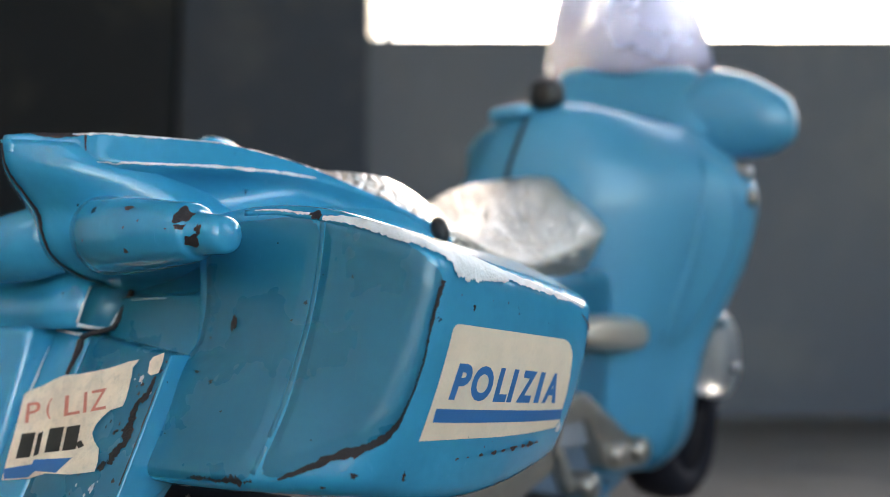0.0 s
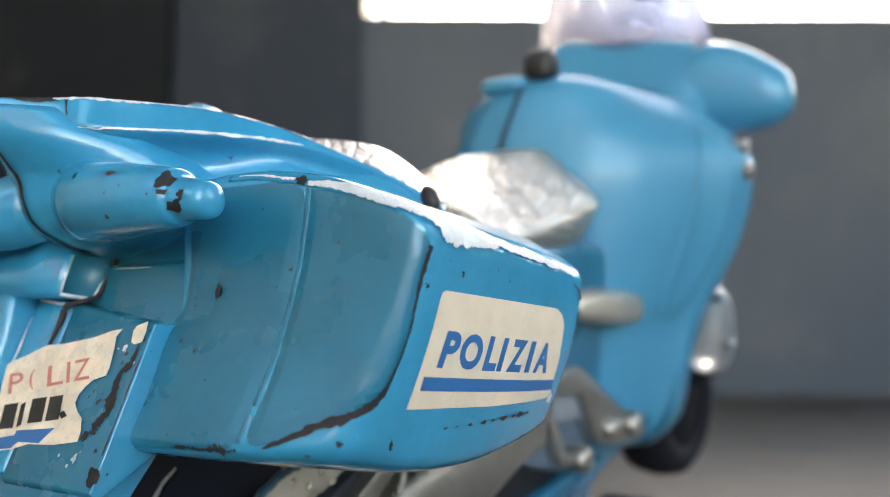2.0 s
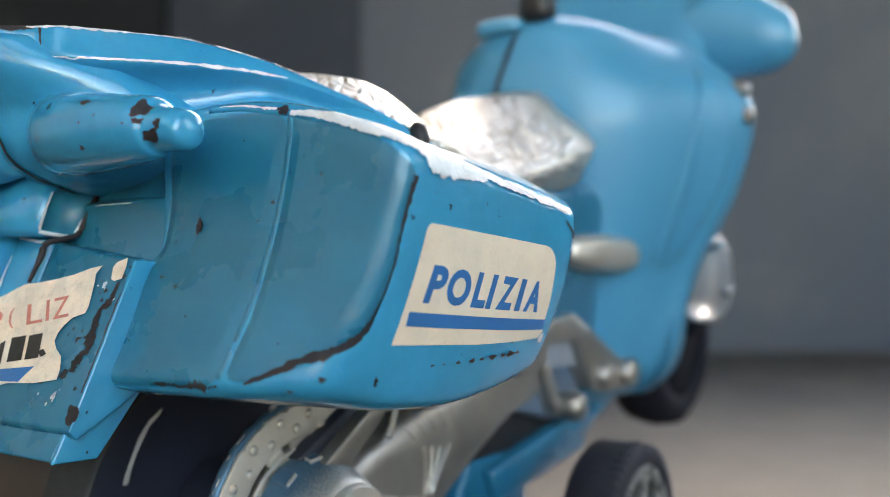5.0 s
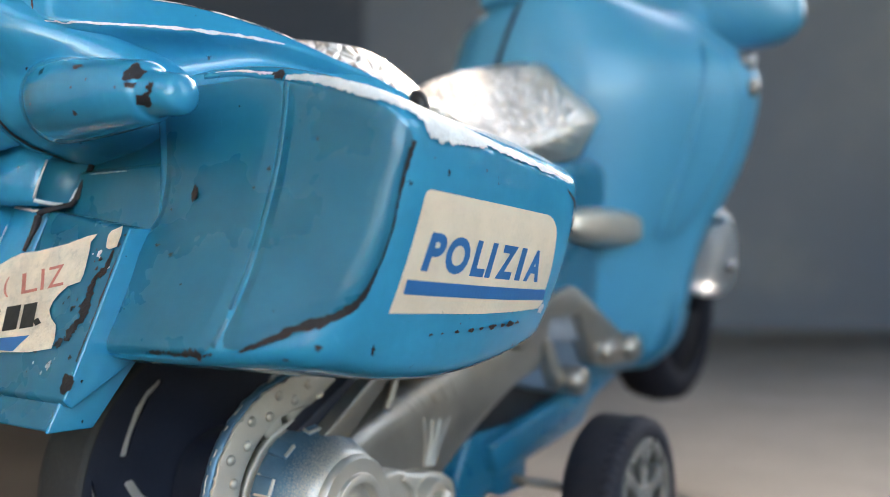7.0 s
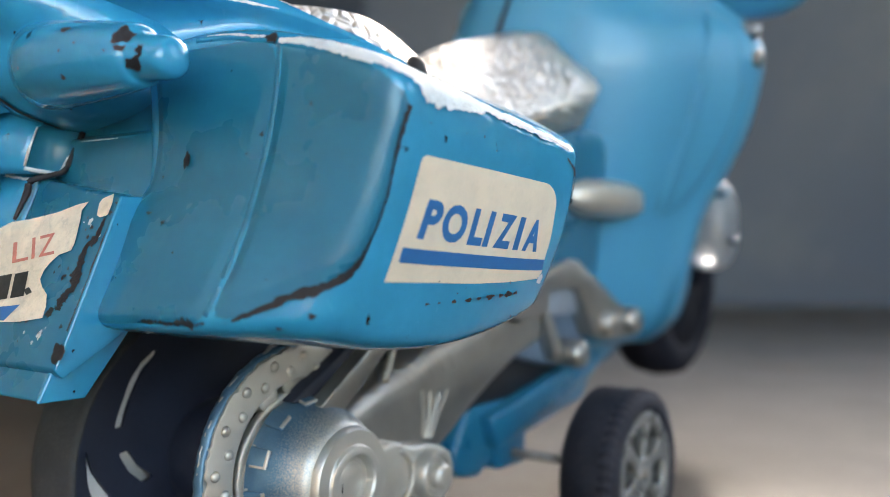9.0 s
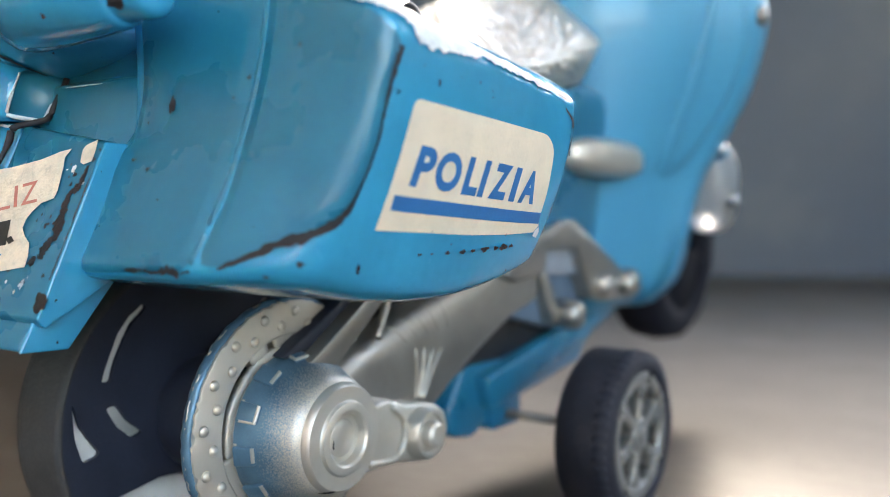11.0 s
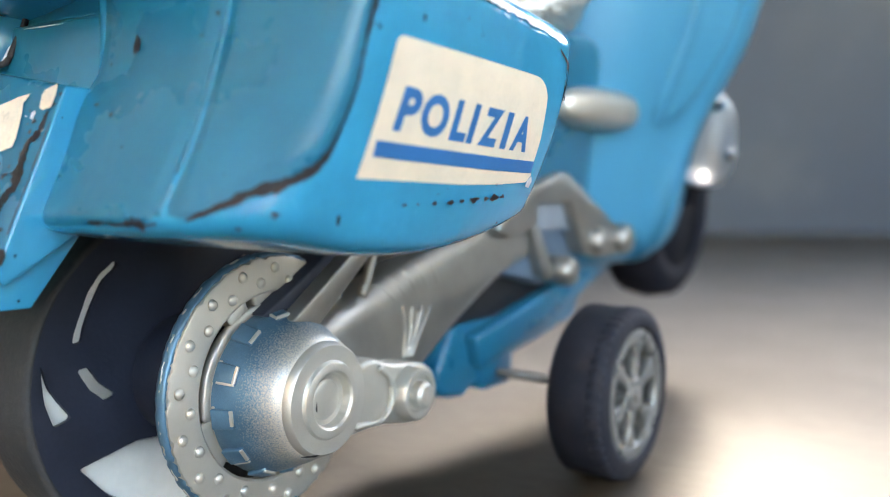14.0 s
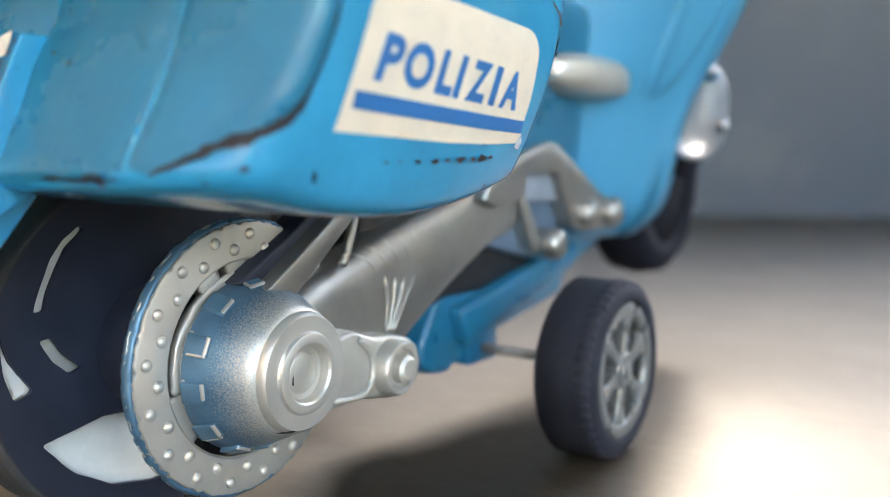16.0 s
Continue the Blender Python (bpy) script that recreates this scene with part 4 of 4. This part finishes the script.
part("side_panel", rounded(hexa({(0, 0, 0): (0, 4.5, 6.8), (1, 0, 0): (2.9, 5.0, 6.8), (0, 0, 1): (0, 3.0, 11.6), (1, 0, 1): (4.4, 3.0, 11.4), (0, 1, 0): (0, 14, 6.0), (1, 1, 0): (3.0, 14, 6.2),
                                 (0, 1, 1): (0, 13, 12.5), (1, 1, 1): (4.0, 13, 12.2)}), 14, 0.25), BLUE_SHADED, toy, "blue side panel under the saddle")


# stabiliser wheels
def stabiliser(cx, side):
    w = part("stabiliser_wheel", lathe([(-0.85, 1.3), (-0.85, 2.1), (-0.7, 2.27), (0.45, 2.27), (0.62, 2.22), (0.72, 2.08), (0.76, 1.85), (0.72, 1.74), (0.3, 1.7), (-0.85, 1.3)], (0, 0, 0), 72, True),
             TYRE, toy, "small stabiliser wheel with a grey six-spoke rim")
    part("rim", lathe([(0.3, 1.74), (0.66, 1.74), (0.72, 1.66), (0.70, 1.42), (0.6, 1.36), (0.3, 1.4), (0.3, 1.74)], (0, 0, 0), 60, True), RIM, w, "grey plastic rim")
    part("hub", sharpen(lathe([(0.2, 0.0), (0.2, 0.5), (0.62, 0.5), (0.7, 0.42), (0.7, 0.2), (0.78, 0.17), (0.78, 0.0)], (0, 0, 0), 32)), RIM, w)
    part("backing", lathe([(-0.4, 0.0), (-0.4, 1.68), (-0.3, 1.68), (-0.3, 0.0)], (0, 0, 0), 48), BLACK, w)
    for k in range(6):
        a = radians(60 * k + 22)
        bm = prism([(0.35, -0.2), (0.8, -0.15), (1.15, -0.21), (1.5, -0.46), (1.5, 0.46), (1.15, 0.21), (0.8, 0.15), (0.35, 0.2)], 0.3, 0.66, 0.06, 2)
        for v in bm.verts:
            y, z = v.co.y, v.co.z
            v.co = Vector((v.co.x, y * math.cos(a) - z * math.sin(a), y * math.sin(a) + z * math.cos(a)))
        part("spoke", bm, RIM, w)
    for k in range(48):
        a = 2 * math.pi * k / 48
        bm = box((0.3, -0.09, 2.2), (0.66, 0.09, 2.3), 0.02, 1)
        for v in bm.verts:
            y, z, tilt = v.co.y, v.co.z - max(0, v.co.x - 0.4) * 0.25, v.co.x * 0.15
            v.co = Vector((v.co.x, (y + tilt) * math.cos(a) - z * math.sin(a), (y + tilt) * math.sin(a) + z * math.cos(a)))
        if k == 0:
            lug = part("tread_lug", bm, TYRE, w)
        else:
            bm.free()
            o = new("tread_lug", lug.data)
            o.parent, o.rotation_euler = w, (a, 0, 0)
    w.matrix_basis = Matrix.Translation(Vector((cx, 9.14, 2.27)) * CM) @ (Matrix.Rotation(math.pi, 4, "Z") if side < 0 else Matrix.Identity(4))
    return w


stabiliser(5.98, 1)
stabiliser(2 * CF - 5.98 - 1.2, -1)
part("axle", tube([(-5.0, 9.14, 2.35), (5.8, 9.14, 2.3)], 0.13), STEEL, toy, "dark steel axle rod")
part("axle_mount", prism([(8.4, 1.9), (9.9, 1.9), (10.0, 3.2), (8.2, 3.0)], 0.4, 2.45, 0.12, 2), BLUE_SHADED, toy)


# tank and front fairing
def outline_ring(z, rows):
    """rows: (half width, y) from the rear middle to the front middle, made symmetric."""
    right = [(CF + w, y, z) for w, y in rows]
    left = [(CF - w, y, z) for w, y in rows[-2:0:-1]]
    return right + left


def front_rows(w, yr, tw):
    return [(0, yr), (tw * 0.55, yr + 0.15), (tw, yr + 0.9), (tw + (w - tw) * 0.35, yr + 2.2), (w * 0.82, yr + 3.6), (w * 0.97, yr + 4.6), (w, 17.2), (w * 0.98, 18.2), (w * 0.8, 20.5), (w * 0.5, 22.5), (0, 23.6)]


fairing_rings = [outline_ring(z, front_rows(w, yr, tw)) for z, w, yr, tw in ((4.9, 2.2, 13.6, 1.2), (6.0, 3.3, 13.0, 1.8), (8.0, 3.9, 12.6, 2.2), (9.6, 4.4, 12.5, 2.6), (11.0, 5.2, 12.4, 3.0), (12.6, 6.0, 12.2, 3.2),
                                                                          (14.4, 6.5, 12.0, 3.3), (15.6, 6.5, 12.0, 3.2), (16.4, 5.9, 12.1, 3.0), (17.3, 4.9, 12.3, 2.7), (18.0, 3.9, 12.6, 2.3), (18.5, 2.6, 13.3, 1.5), (18.7, 1.2, 14.2, 0.6))]
fairing = part("front_fairing", from_rings(smooth_rings([[Vector(p) for p in r] for r in fairing_rings], 4)), BLUE_FAR, toy, "glossy blue tank and front fairing")
FAIR = surface(fairing)
part("tank_seam", ribbon([(0.7, 12.3, 18.2), (0.45, 12.0, 17.2), (0.15, 11.8, 16.2), (-0.1, 11.8, 15.0)], 0.24, FAIR, 0.015, ragged=0.1), CHIP, fairing, "dark seam down the tank")
part("fairing_edge", ribbon([(6.5, 15.4, 13.9), (6.1, 15.3, 12.0), (5.6, 15.3, 10.6), (5.0, 15.3, 9.4)], 0.04, FAIR, 0.015, ragged=0.1), CHIP, fairing)
WING = [(5.7, 16.2, 16.6), (6.5, 16.6, 15.9), (6.55, 17.0, 14.6), (6.3, 17.0, 13.0), (5.6, 17.0, 11.6), (4.7, 16.6, 9.8), (4.3, 15.8, 9.6), (4.7, 15.4, 10.6), (5.4, 15.3, 12.2), (5.8, 15.3, 13.8), (5.8, 15.6, 15.4)]
part("side_wing", pad(WING, FAIR, 0.16), BLUE_FAR, fairing, "raised side panel of the fairing")
part("front_cowl", rounded(hexa({(0, 0, 0): (-3.0, 17.5, 17.0), (1, 0, 0): (5.6, 17.5, 16.2), (0, 0, 1): (-1.6, 19.3, 22.0), (1, 0, 1): (5.0, 19.3, 20.9),
                                 (0, 1, 0): (-3.0, 22.5, 15), (1, 1, 0): (5.0, 22.5, 15), (0, 1, 1): (-1.0, 21.0, 21.5), (1, 1, 1): (4.0, 21.0, 20.6)}), 14, 0.3), BLUE_FAR, toy, "blue cowl behind the windscreen")


def pod_bm():
    rings = []
    for x, y, z, ry, rz in ((4.2, 19.6, 18.6, 1.0, 1.5), (5.2, 19.8, 18.9, 1.2, 1.8), (6.4, 20.0, 18.7, 1.2, 1.7), (7.4, 20.0, 18.4, 1.0, 1.35), (8.1, 20.0, 18.3, 0.6, 0.85), (8.3, 20.0, 18.2, 0.2, 0.3)):
        rings.append([(x, y + ry * math.cos(a), z + rz * math.sin(a)) for a in (2 * math.pi * k / 28 for k in range(28))])
    return from_rings(smooth_rings(rings, 4))


part("mirror", pod_bm(), BLUE_FAR, toy, "rounded blue mirror housing")
part("mirror", mirrored(pod_bm(), CF), BLUE_FAR, toy, "rounded blue mirror housing on the far side")
part("handlebar_end", tube(spline([(6.0, 17.0, 15.9), (6.7, 16.9, 15.9), (7.4, 16.9, 15.75)], 5), 0.26, 14), CHROME, toy, "bright bar end")
part("bar_weight", lathe([(0, 0.0), (0, 0.3), (0.4, 0.34), (0.5, 0.2), (0.5, 0.0)], (7.0, 17.1, 14.9), 20), RIM, toy)

# windscreen
def screen_bm():
    rings = []
    for k in range(9):
        f = k / 8
        z, y = 20.4 + 7.0 * f, 19.0 + 1.6 * f
        w = 4.0 * (1 - 0.4 * f ** 2.2)
        rings.append([(1.3 - 1.4 * f + w * math.sin(a), y + 1.6 - 1.6 * math.cos(a), z) for a in (radians(-80 + 160 * i / 16) for i in range(17))])
    bm = from_rings(rings, cap=False, closed=False)
    bmesh.ops.solidify(bm, geom=bm.faces[:], thickness=0.15)
    return bm


part("windscreen", screen_bm(), SMOKE, toy, "smoked windscreen of dark clear plastic")
part("instrument_knob", rounded(lambda u, v, w: Vector((1.25 + 0.62 * u, 13.0 + 0.55 * v, 18.75 + 0.62 * w)), 10, 0.8), BLACK, toy, "dark round instrument on the tank")
part("tank_cap", rounded(lambda u, v, w: Vector((-0.1 + 0.9 * u, 13.0 + 0.8 * v, 18.15 + 0.3 * w)), 10, 0.6), BLUE_FAR, toy)

# cylinder head
part("cylinder_head", rounded(lambda u, v, w: Vector((3.6 + 0.9 * u, 12.6 + 2.5 * v, 10.0 + 0.62 * w)), 14, 0.75), SILVER, toy, "silver oval cylinder head cover")

# front lamp
lamp = part("front_lamp", rounded(lambda u, v, w: Vector((5.0 + 0.95 * u, 19.2 + 1.0 * v, 9.3 + 1.7 * w)), 12, 0.8), CLEAR, toy, "clear and chrome front lamp")
for x, z, r in ((5.6, 10.6, 0.26), (6.15, 8.75, 0.2)):
    part("chrome_bead", rounded(lambda u, v, w: Vector((x + r * u, 18.3 + r * v, z + r * w)), 8, 1.0), CHROME, lamp)
part("lamp_bracket", tube([(4.2, 17.8, 10.9), (5.4, 18.2, 11.0), (5.6, 18.6, 10.4)], 0.3), BLUE_FAR, lamp)

# front wheel, lifted off the floor
front = part("front_wheel", lathe([(-1.1, 2.6), (-1.1, 3.3), (-0.8, 3.7), (0.0, 3.85), (0.8, 3.7), (1.1, 3.3), (1.1, 2.6), (-1.1, 2.6)], (1.8, 22.6, 6.9), 64, True), MATT, toy, "dark front wheel raised off the floor")
part("rim", lathe([(-0.9, 0.0), (-0.9, 2.7), (0.9, 2.7), (0.9, 0.0)], (1.8, 22.6, 6.9), 48), MATT, front)
part("fork", tube([(3.0, 22.9, 7.0), (3.2, 21.5, 12.0), (3.2, 20.5, 16.0)], 0.4, 12), MATT, toy, "dark fork leg")
part("fork", tube([(0.2, 22.9, 7.0), (0.0, 21.5, 12.0), (0.0, 20.5, 16.0)], 0.4, 12), MATT, toy, "dark fork leg")

# ---- chipped paint, seams and scuffs ----
def flake(centre, ru, rv, tree, owner, seed, mat=CHIP):
    part("paint_chip", blob(centre, ru, rv, tree, 0.05 if owner is pannier else 0.012, seed), mat, owner)


part("gap_line", ribbon(LENS[3:9] + [(5.6, -4.6, 7.3)], [0.12, 0.07, 0.04, 0.045, 0.06, 0.15, 0.12, 0.05], PAN, 0.02, 20, 0.6, 3), CHIP, pannier, "dark chipped line round the rear panel")
# Scraped paint, widened so its white also stands for sun glare.
part("scuff", ribbon([(5.64, -3.72, 11.85), (6.31, -3.67, 11.75), (7.1, -3.6, 11.55), (7.75, -3.35, 11.3), (8.1, -2.85, 11.0), (8.14, -2.3, 10.9), (8.14, -1.4, 10.8)],
                     [0.08, 0.18, 0.32, 0.55, 0.75, 0.62, 0.25], PAN, 0.045, 30, 0.22, 5), WORN_GLINT, pannier, "pale scraped paint with painted sun glare on the rim")
part("scuff", ribbon([(8.14, -1.5, 10.82), (8.14, -0.04, 10.6), (8.12, 1.6, 10.34)], [0.2, 0.16, 0.06], PAN, 0.045, 30, 0.6, 6), WORN_GLINT, pannier)
part("gap_line", ribbon([(8.07, 1.55, 10.2), (8.0, 1.9, 9.95), (7.95, 2.05, 9.6), (7.85, 2.1, 9.2)], [0.04, 0.1, 0.1, 0.02], PAN, 0.03, 10, 0.5, 7), CHIP, pannier)
for i, (y, s) in enumerate(((-2.0, 0.04), (-1.7, 0.03), (-1.3, 0.05), (-0.9, 0.07), (-0.6, 0.05), (-0.25, 0.09), (0.1, 0.06), (0.35, 0.1), (0.6, 0.06))):
    flake((7.3, y, 7.55 + 0.02 * i), s * 1.2, s * 0.6, PAN, pannier, 20 + i)
for i, (c, a, b) in enumerate((((3.6, -3.8, 9.94), 0.09, 0.14), ((5.5, -3.8, 11.95), 0.12, 0.09), ((5.37, -3.75, 10.28), 0.04, 0.04), ((3.4, -3.8, 8.7), 0.05, 0.04), ((2.9, -3.8, 8.9), 0.08, 0.03),
                               ((6.9, -4.2, 7.4), 0.06, 0.05), ((6.4, -4.4, 7.2), 0.05, 0.03), ((7.9, 1.9, 9.4), 0.03, 0.06), ((7.85, 2.0, 8.9), 0.03, 0.05))):
    flake(c, a, b, PAN, pannier, 40 + i)
for i, (c, a, b) in enumerate((((3.98, -5.4, 11.85), 0.24, 0.17), ((4.05, -5.4, 11.27), 0.17, 0.12), ((4.2, -5.4, 11.55), 0.07, 0.1), ((3.85, -5.4, 11.6), 0.12, 0.05), ((2.6, -5.8, 12.2), 0.12, 0.06),
                               ((2.6, -5.8, 11.1), 0.05, 0.05))):
    flake(c, a, b, SIG, signal, 60 + i)
for i, (s, t, a, b) in enumerate(((0.84, 0.27, 0.1, 0.1), (0.72, 0.42, 0.04, 0.05), (0.78, 0.3, 0.02, 0.05), (0.97, 0.06, 0.2, 0.18), (0.93, 0.2, 0.05, 0.04))):
    flake(plate_at(s, t), a, b, BRK, bracket, 80 + i)
part("seam_line", ribbon([(SEAM, -6.35, 13.6), (SEAM, -6.25, 13.0), (SEAM, -5.82, 12.5), (SEAM, -5.55, 12.2), (SEAM, -5.42, 11.7), (SEAM, -5.15, 11.3), (SEAM, -4.5, 10.95), (SEAM, -3.95, 10.85), (SEAM, -3.5, 10.72)],
                         [0.04, 0.1, 0.1, 0.15, 0.1, 0.1, 0.16, 0.08, 0.12], REAR, 0.02, 10, 0.35, 9), CHIP, rear, "dark parting seam of the tail")
part("seam_gap", tube(spline([(-0.16, -3.42, 10.8), (-0.14, -3.5, 10.6), (-0.2, -3.62, 10.3), (-0.28, -3.76, 9.95), (-0.4, -3.95, 9.85), (-0.56, -4.3, 9.72), (-0.6, -4.38, 9.45), (-0.6, -4.62, 8.95)], 6),
                      [0.06] * 30 + [0.07] * 7 + [0.06, 0.055, 0.05, 0.045, 0.04, 0.035]), CHIP, block, "dark gap beside the block")
# Pale tubes and ribbons paint the glints on the block and plate edges.
part("worn_glint_edge", tube(spline([(-0.62, -4.14, 10.8), (-0.68, -4.26, 10.4), (-0.76, -4.33, 10.02)], 6), [0.02] * 6 + [0.03] * 7), WORN_GLINT, block, "worn edge with its glint painted pale")
part("worn_glint_edge", tube(spline([(-0.78, -4.32, 9.98), (-0.62, -4.12, 9.93), (-0.38, -3.8, 9.88)], 6), 0.042), WORN_GLINT, block)
part("worn_glint_edge", tube(spline([(-0.23, -3.56, 10.5), (-0.3, -3.67, 10.2), (-0.38, -3.8, 9.88)], 6), [0.015] * 6 + [0.04] * 7), WORN_GLINT, block)
part("worn_glint_edge", ribbon([(-0.7, -4.3, 9.83), (-1.2, -4.3, 9.9), (-1.9, -4.3, 9.98)], [0.07, 0.06, 0.03], surface(half_plate), 0.02, 10, 0.5, 12), WORN_GLINT, half_plate)
part("worn_glint_edge", ribbon([(-1.95, -4.4, 9.6), (-1.97, -4.7, 9.0), (-1.98, -5.0, 8.3)], [0.02, 0.14, 0.03], surface(half_plate), 0.02, 10, 0.5, 13), WORN_GLINT, half_plate)
part("worn_glint_edge", ribbon([(0.1, -3.9, 10.6), (0.7, -3.9, 10.58), (1.3, -3.9, 10.56)], [0.015, 0.03, 0.015], surface(recess), 0.015, 10, 0.6, 14), WORN_GLINT, recess)
part("worn_glint_edge", ribbon([(CX + 1.3, -5.2, 13.15), (CX + 1.7, -4.9, 13.13), (CX + 2.36, -4.1, 13.15), (CX + 3.13, -2.9, 13.19), (CX + 3.5, -2.1, 13.17), (CX + 3.78, -1.5, 13.13)], [0.015, 0.035, 0.045, 0.07, 0.06, 0.02], TAIL, 0.02, 16, 0.9, 17), WORN_GLINT, tail, "worn pale edge of the side step")
# Worn edge; its white also paints the sun-hit line along the top.
part("tail_edge", ribbon([(CX + 0.88, -5.45, 13.72), (CX + 1.45, -5.0, 13.74), (CX + 2.1, -4.1, 13.75), (CX + 2.75, -2.9, 13.74), (CX + 3.4, -1.5, 13.5), (CX + 4.12, 0.0, 13.0), (CX + 4.9, 1.2, 12.35)], [0.05, 0.1, 0.12, 0.1, 0.08, 0.07, 0.05], TAIL, 0.025, 16, 0.6, 11), WORN_GLINT, tail, "worn pale edge of the tail with a painted sun line")
part("bare_edge", ribbon([plate_at(0.938, 0.833), plate_at(0.931, 0.707), plate_at(0.9, 0.652), plate_at(0.903, 0.547), plate_at(0.912, 0.428), plate_at(0.88, 0.357), plate_at(0.878, 0.289)], [0.06, 0.2, 0.14, 0.26, 0.2, 0.22, 0.12], surface(bracket), 0.014, 16, 0.6, 14), CHIP, bracket, "bare dark patch along the edge")
part("bare_edge", ribbon([(2.26, -4.3, 9.2), (2.26, -4.8, 8.1), (2.26, -5.3, 7.0)], [0.02, 0.05, 0.03], surface(bracket), 0.014, 16, 0.8, 15), CHIP, bracket)
HUBT = surface(hub)
flake((4.06, -0.42, 2.58), 0.2, 0.07, HUBT, hub, 90)
flake((4.1, -0.3, 3.5), 0.02, 0.09, HUBT, hub, 91)
# Black ball paints the dark of the gap beside the saddle.
part("hole", rounded(lambda u, v, w: Vector((4.9 + 0.22 * u - 0.08 * w, 1.05 + 0.2 * v, 12.17 + 0.32 * w)), 8, 1.0), BLACK, toy, "black ball in place of the dark gap beside the saddle")

lump = part("grab_rail", rounded(lambda u, v, w: Vector((-0.35 + 0.5 * u, -1.1 + 0.62 * v, 13.9 + 0.68 * w)), 10, 0.7), BLUE, toy, "blue grab rail end behind the saddle")
part("worn_glint_edge", ribbon([(-0.2, -1.6, 14.5), (-0.2, -1.1, 14.6), (-0.2, -0.6, 14.5)], [0.1, 0.2, 0.1], surface(lump), 0.015, 8, 0.4, 3), WORN_GLINT, lump)
part("seam_line", ribbon([(CX + 1.07, -5.3, 13.72), (CX + 1.1, -5.3, 13.5), (CX + 1.12, -5.3, 13.3)], [0.055, 0.045, 0.02], TAIL, 0.012, 8, 0.6, 21), CHIP, tail, "dark upright crack")
part("bare_edge", ribbon([(CX + 0.2, -6.1, 13.7), (CX + 0.6, -5.8, 13.72), (CX + 1.0, -5.36, 13.73)], [0.05, 0.1, 0.08], TAIL, 0.012, 10, 0.8, 22), CHIP, tail)

rnd = random.Random(77)
FACE_T = surface(bracket)
for i in range(34):
    t = 0.08 + 0.86 * rnd.random()
    s = 0.76 + 0.16 * t + 0.07 * (rnd.random() - 0.5) * 2
    size = 0.015 + 0.05 * rnd.random() ** 2
    flake(plate_at(min(s, 0.965), t), size, size * (0.6 + rnd.random()), FACE_T, bracket, 300 + i, CHIP if rnd.random() < 0.7 else WORN_GLINT)
for i in range(9):
    x, z = 2.6 + 4.9 * rnd.random(), 7.5 + 4.0 * rnd.random()
    size = 0.008 + 0.022 * rnd.random() ** 2
    flake((x, -4.0, z), size, size * (0.6 + rnd.random()), PAN, pannier, 400 + i)
for i in range(10):
    y, z = -2.9 + 4.6 * rnd.random(), (10.25 if rnd.random() < 0.6 else 7.4) + 0.3 * rnd.random()
    size = 0.008 + 0.024 * rnd.random() ** 2
    flake((8.1, y, z), size, size * (0.6 + rnd.random()), PAN, pannier, 440 + i)
for i in range(8):
    x, z = 1.0 + 3.0 * rnd.random(), 11.1 + 1.2 * rnd.random()
    size = 0.008 + 0.02 * rnd.random() ** 2
    flake((x, -5.8, z), size, size, SIG, signal, 470 + i)
for i in range(2):
    x0, z0 = 2.8 + 4.2 * rnd.random(), 8.0 + 3.2 * rnd.random()
    dx, dz = 0.5 * (rnd.random() - 0.5), 0.35 * (rnd.random() - 0.5)
    part("scratch", ribbon([(x0, -4.0, z0), (x0 + dx * 0.5, -4.0, z0 + dz * 0.6), (x0 + dx, -4.0, z0 + dz)], [0.003, 0.007, 0.003], PAN, 0.006, 8, 0.6, 500 + i), WORN_GLINT, pannier)

part("worn_glint_edge", ribbon([(3.9, -4.0, 12.3), (4.5, -4.05, 12.3), (5.0, -4.1, 12.2), (5.5, -4.1, 12.1)], [0.03, 0.06, 0.05, 0.07], surface(rim), 0.008, 12, 0.8, 31), WORN_GLINT, rim, "worn pale edge")
flake((5.45, -4.1, 12.08), 0.1, 0.06, surface(rim), rim, 601)

part("bare_edge", ribbon([(3.7, -5.05, 7.15), (4.1, -5.05, 7.12), (4.5, -5.05, 7.1), (4.85, -5.0, 7.12), (5.15, -4.95, 7.15)], [0.03, 0.12, 0.05, 0.16, 0.04], PAN, 0.012, 24, 1.0, 33), CHIP, pannier, "ragged bare lower edge")
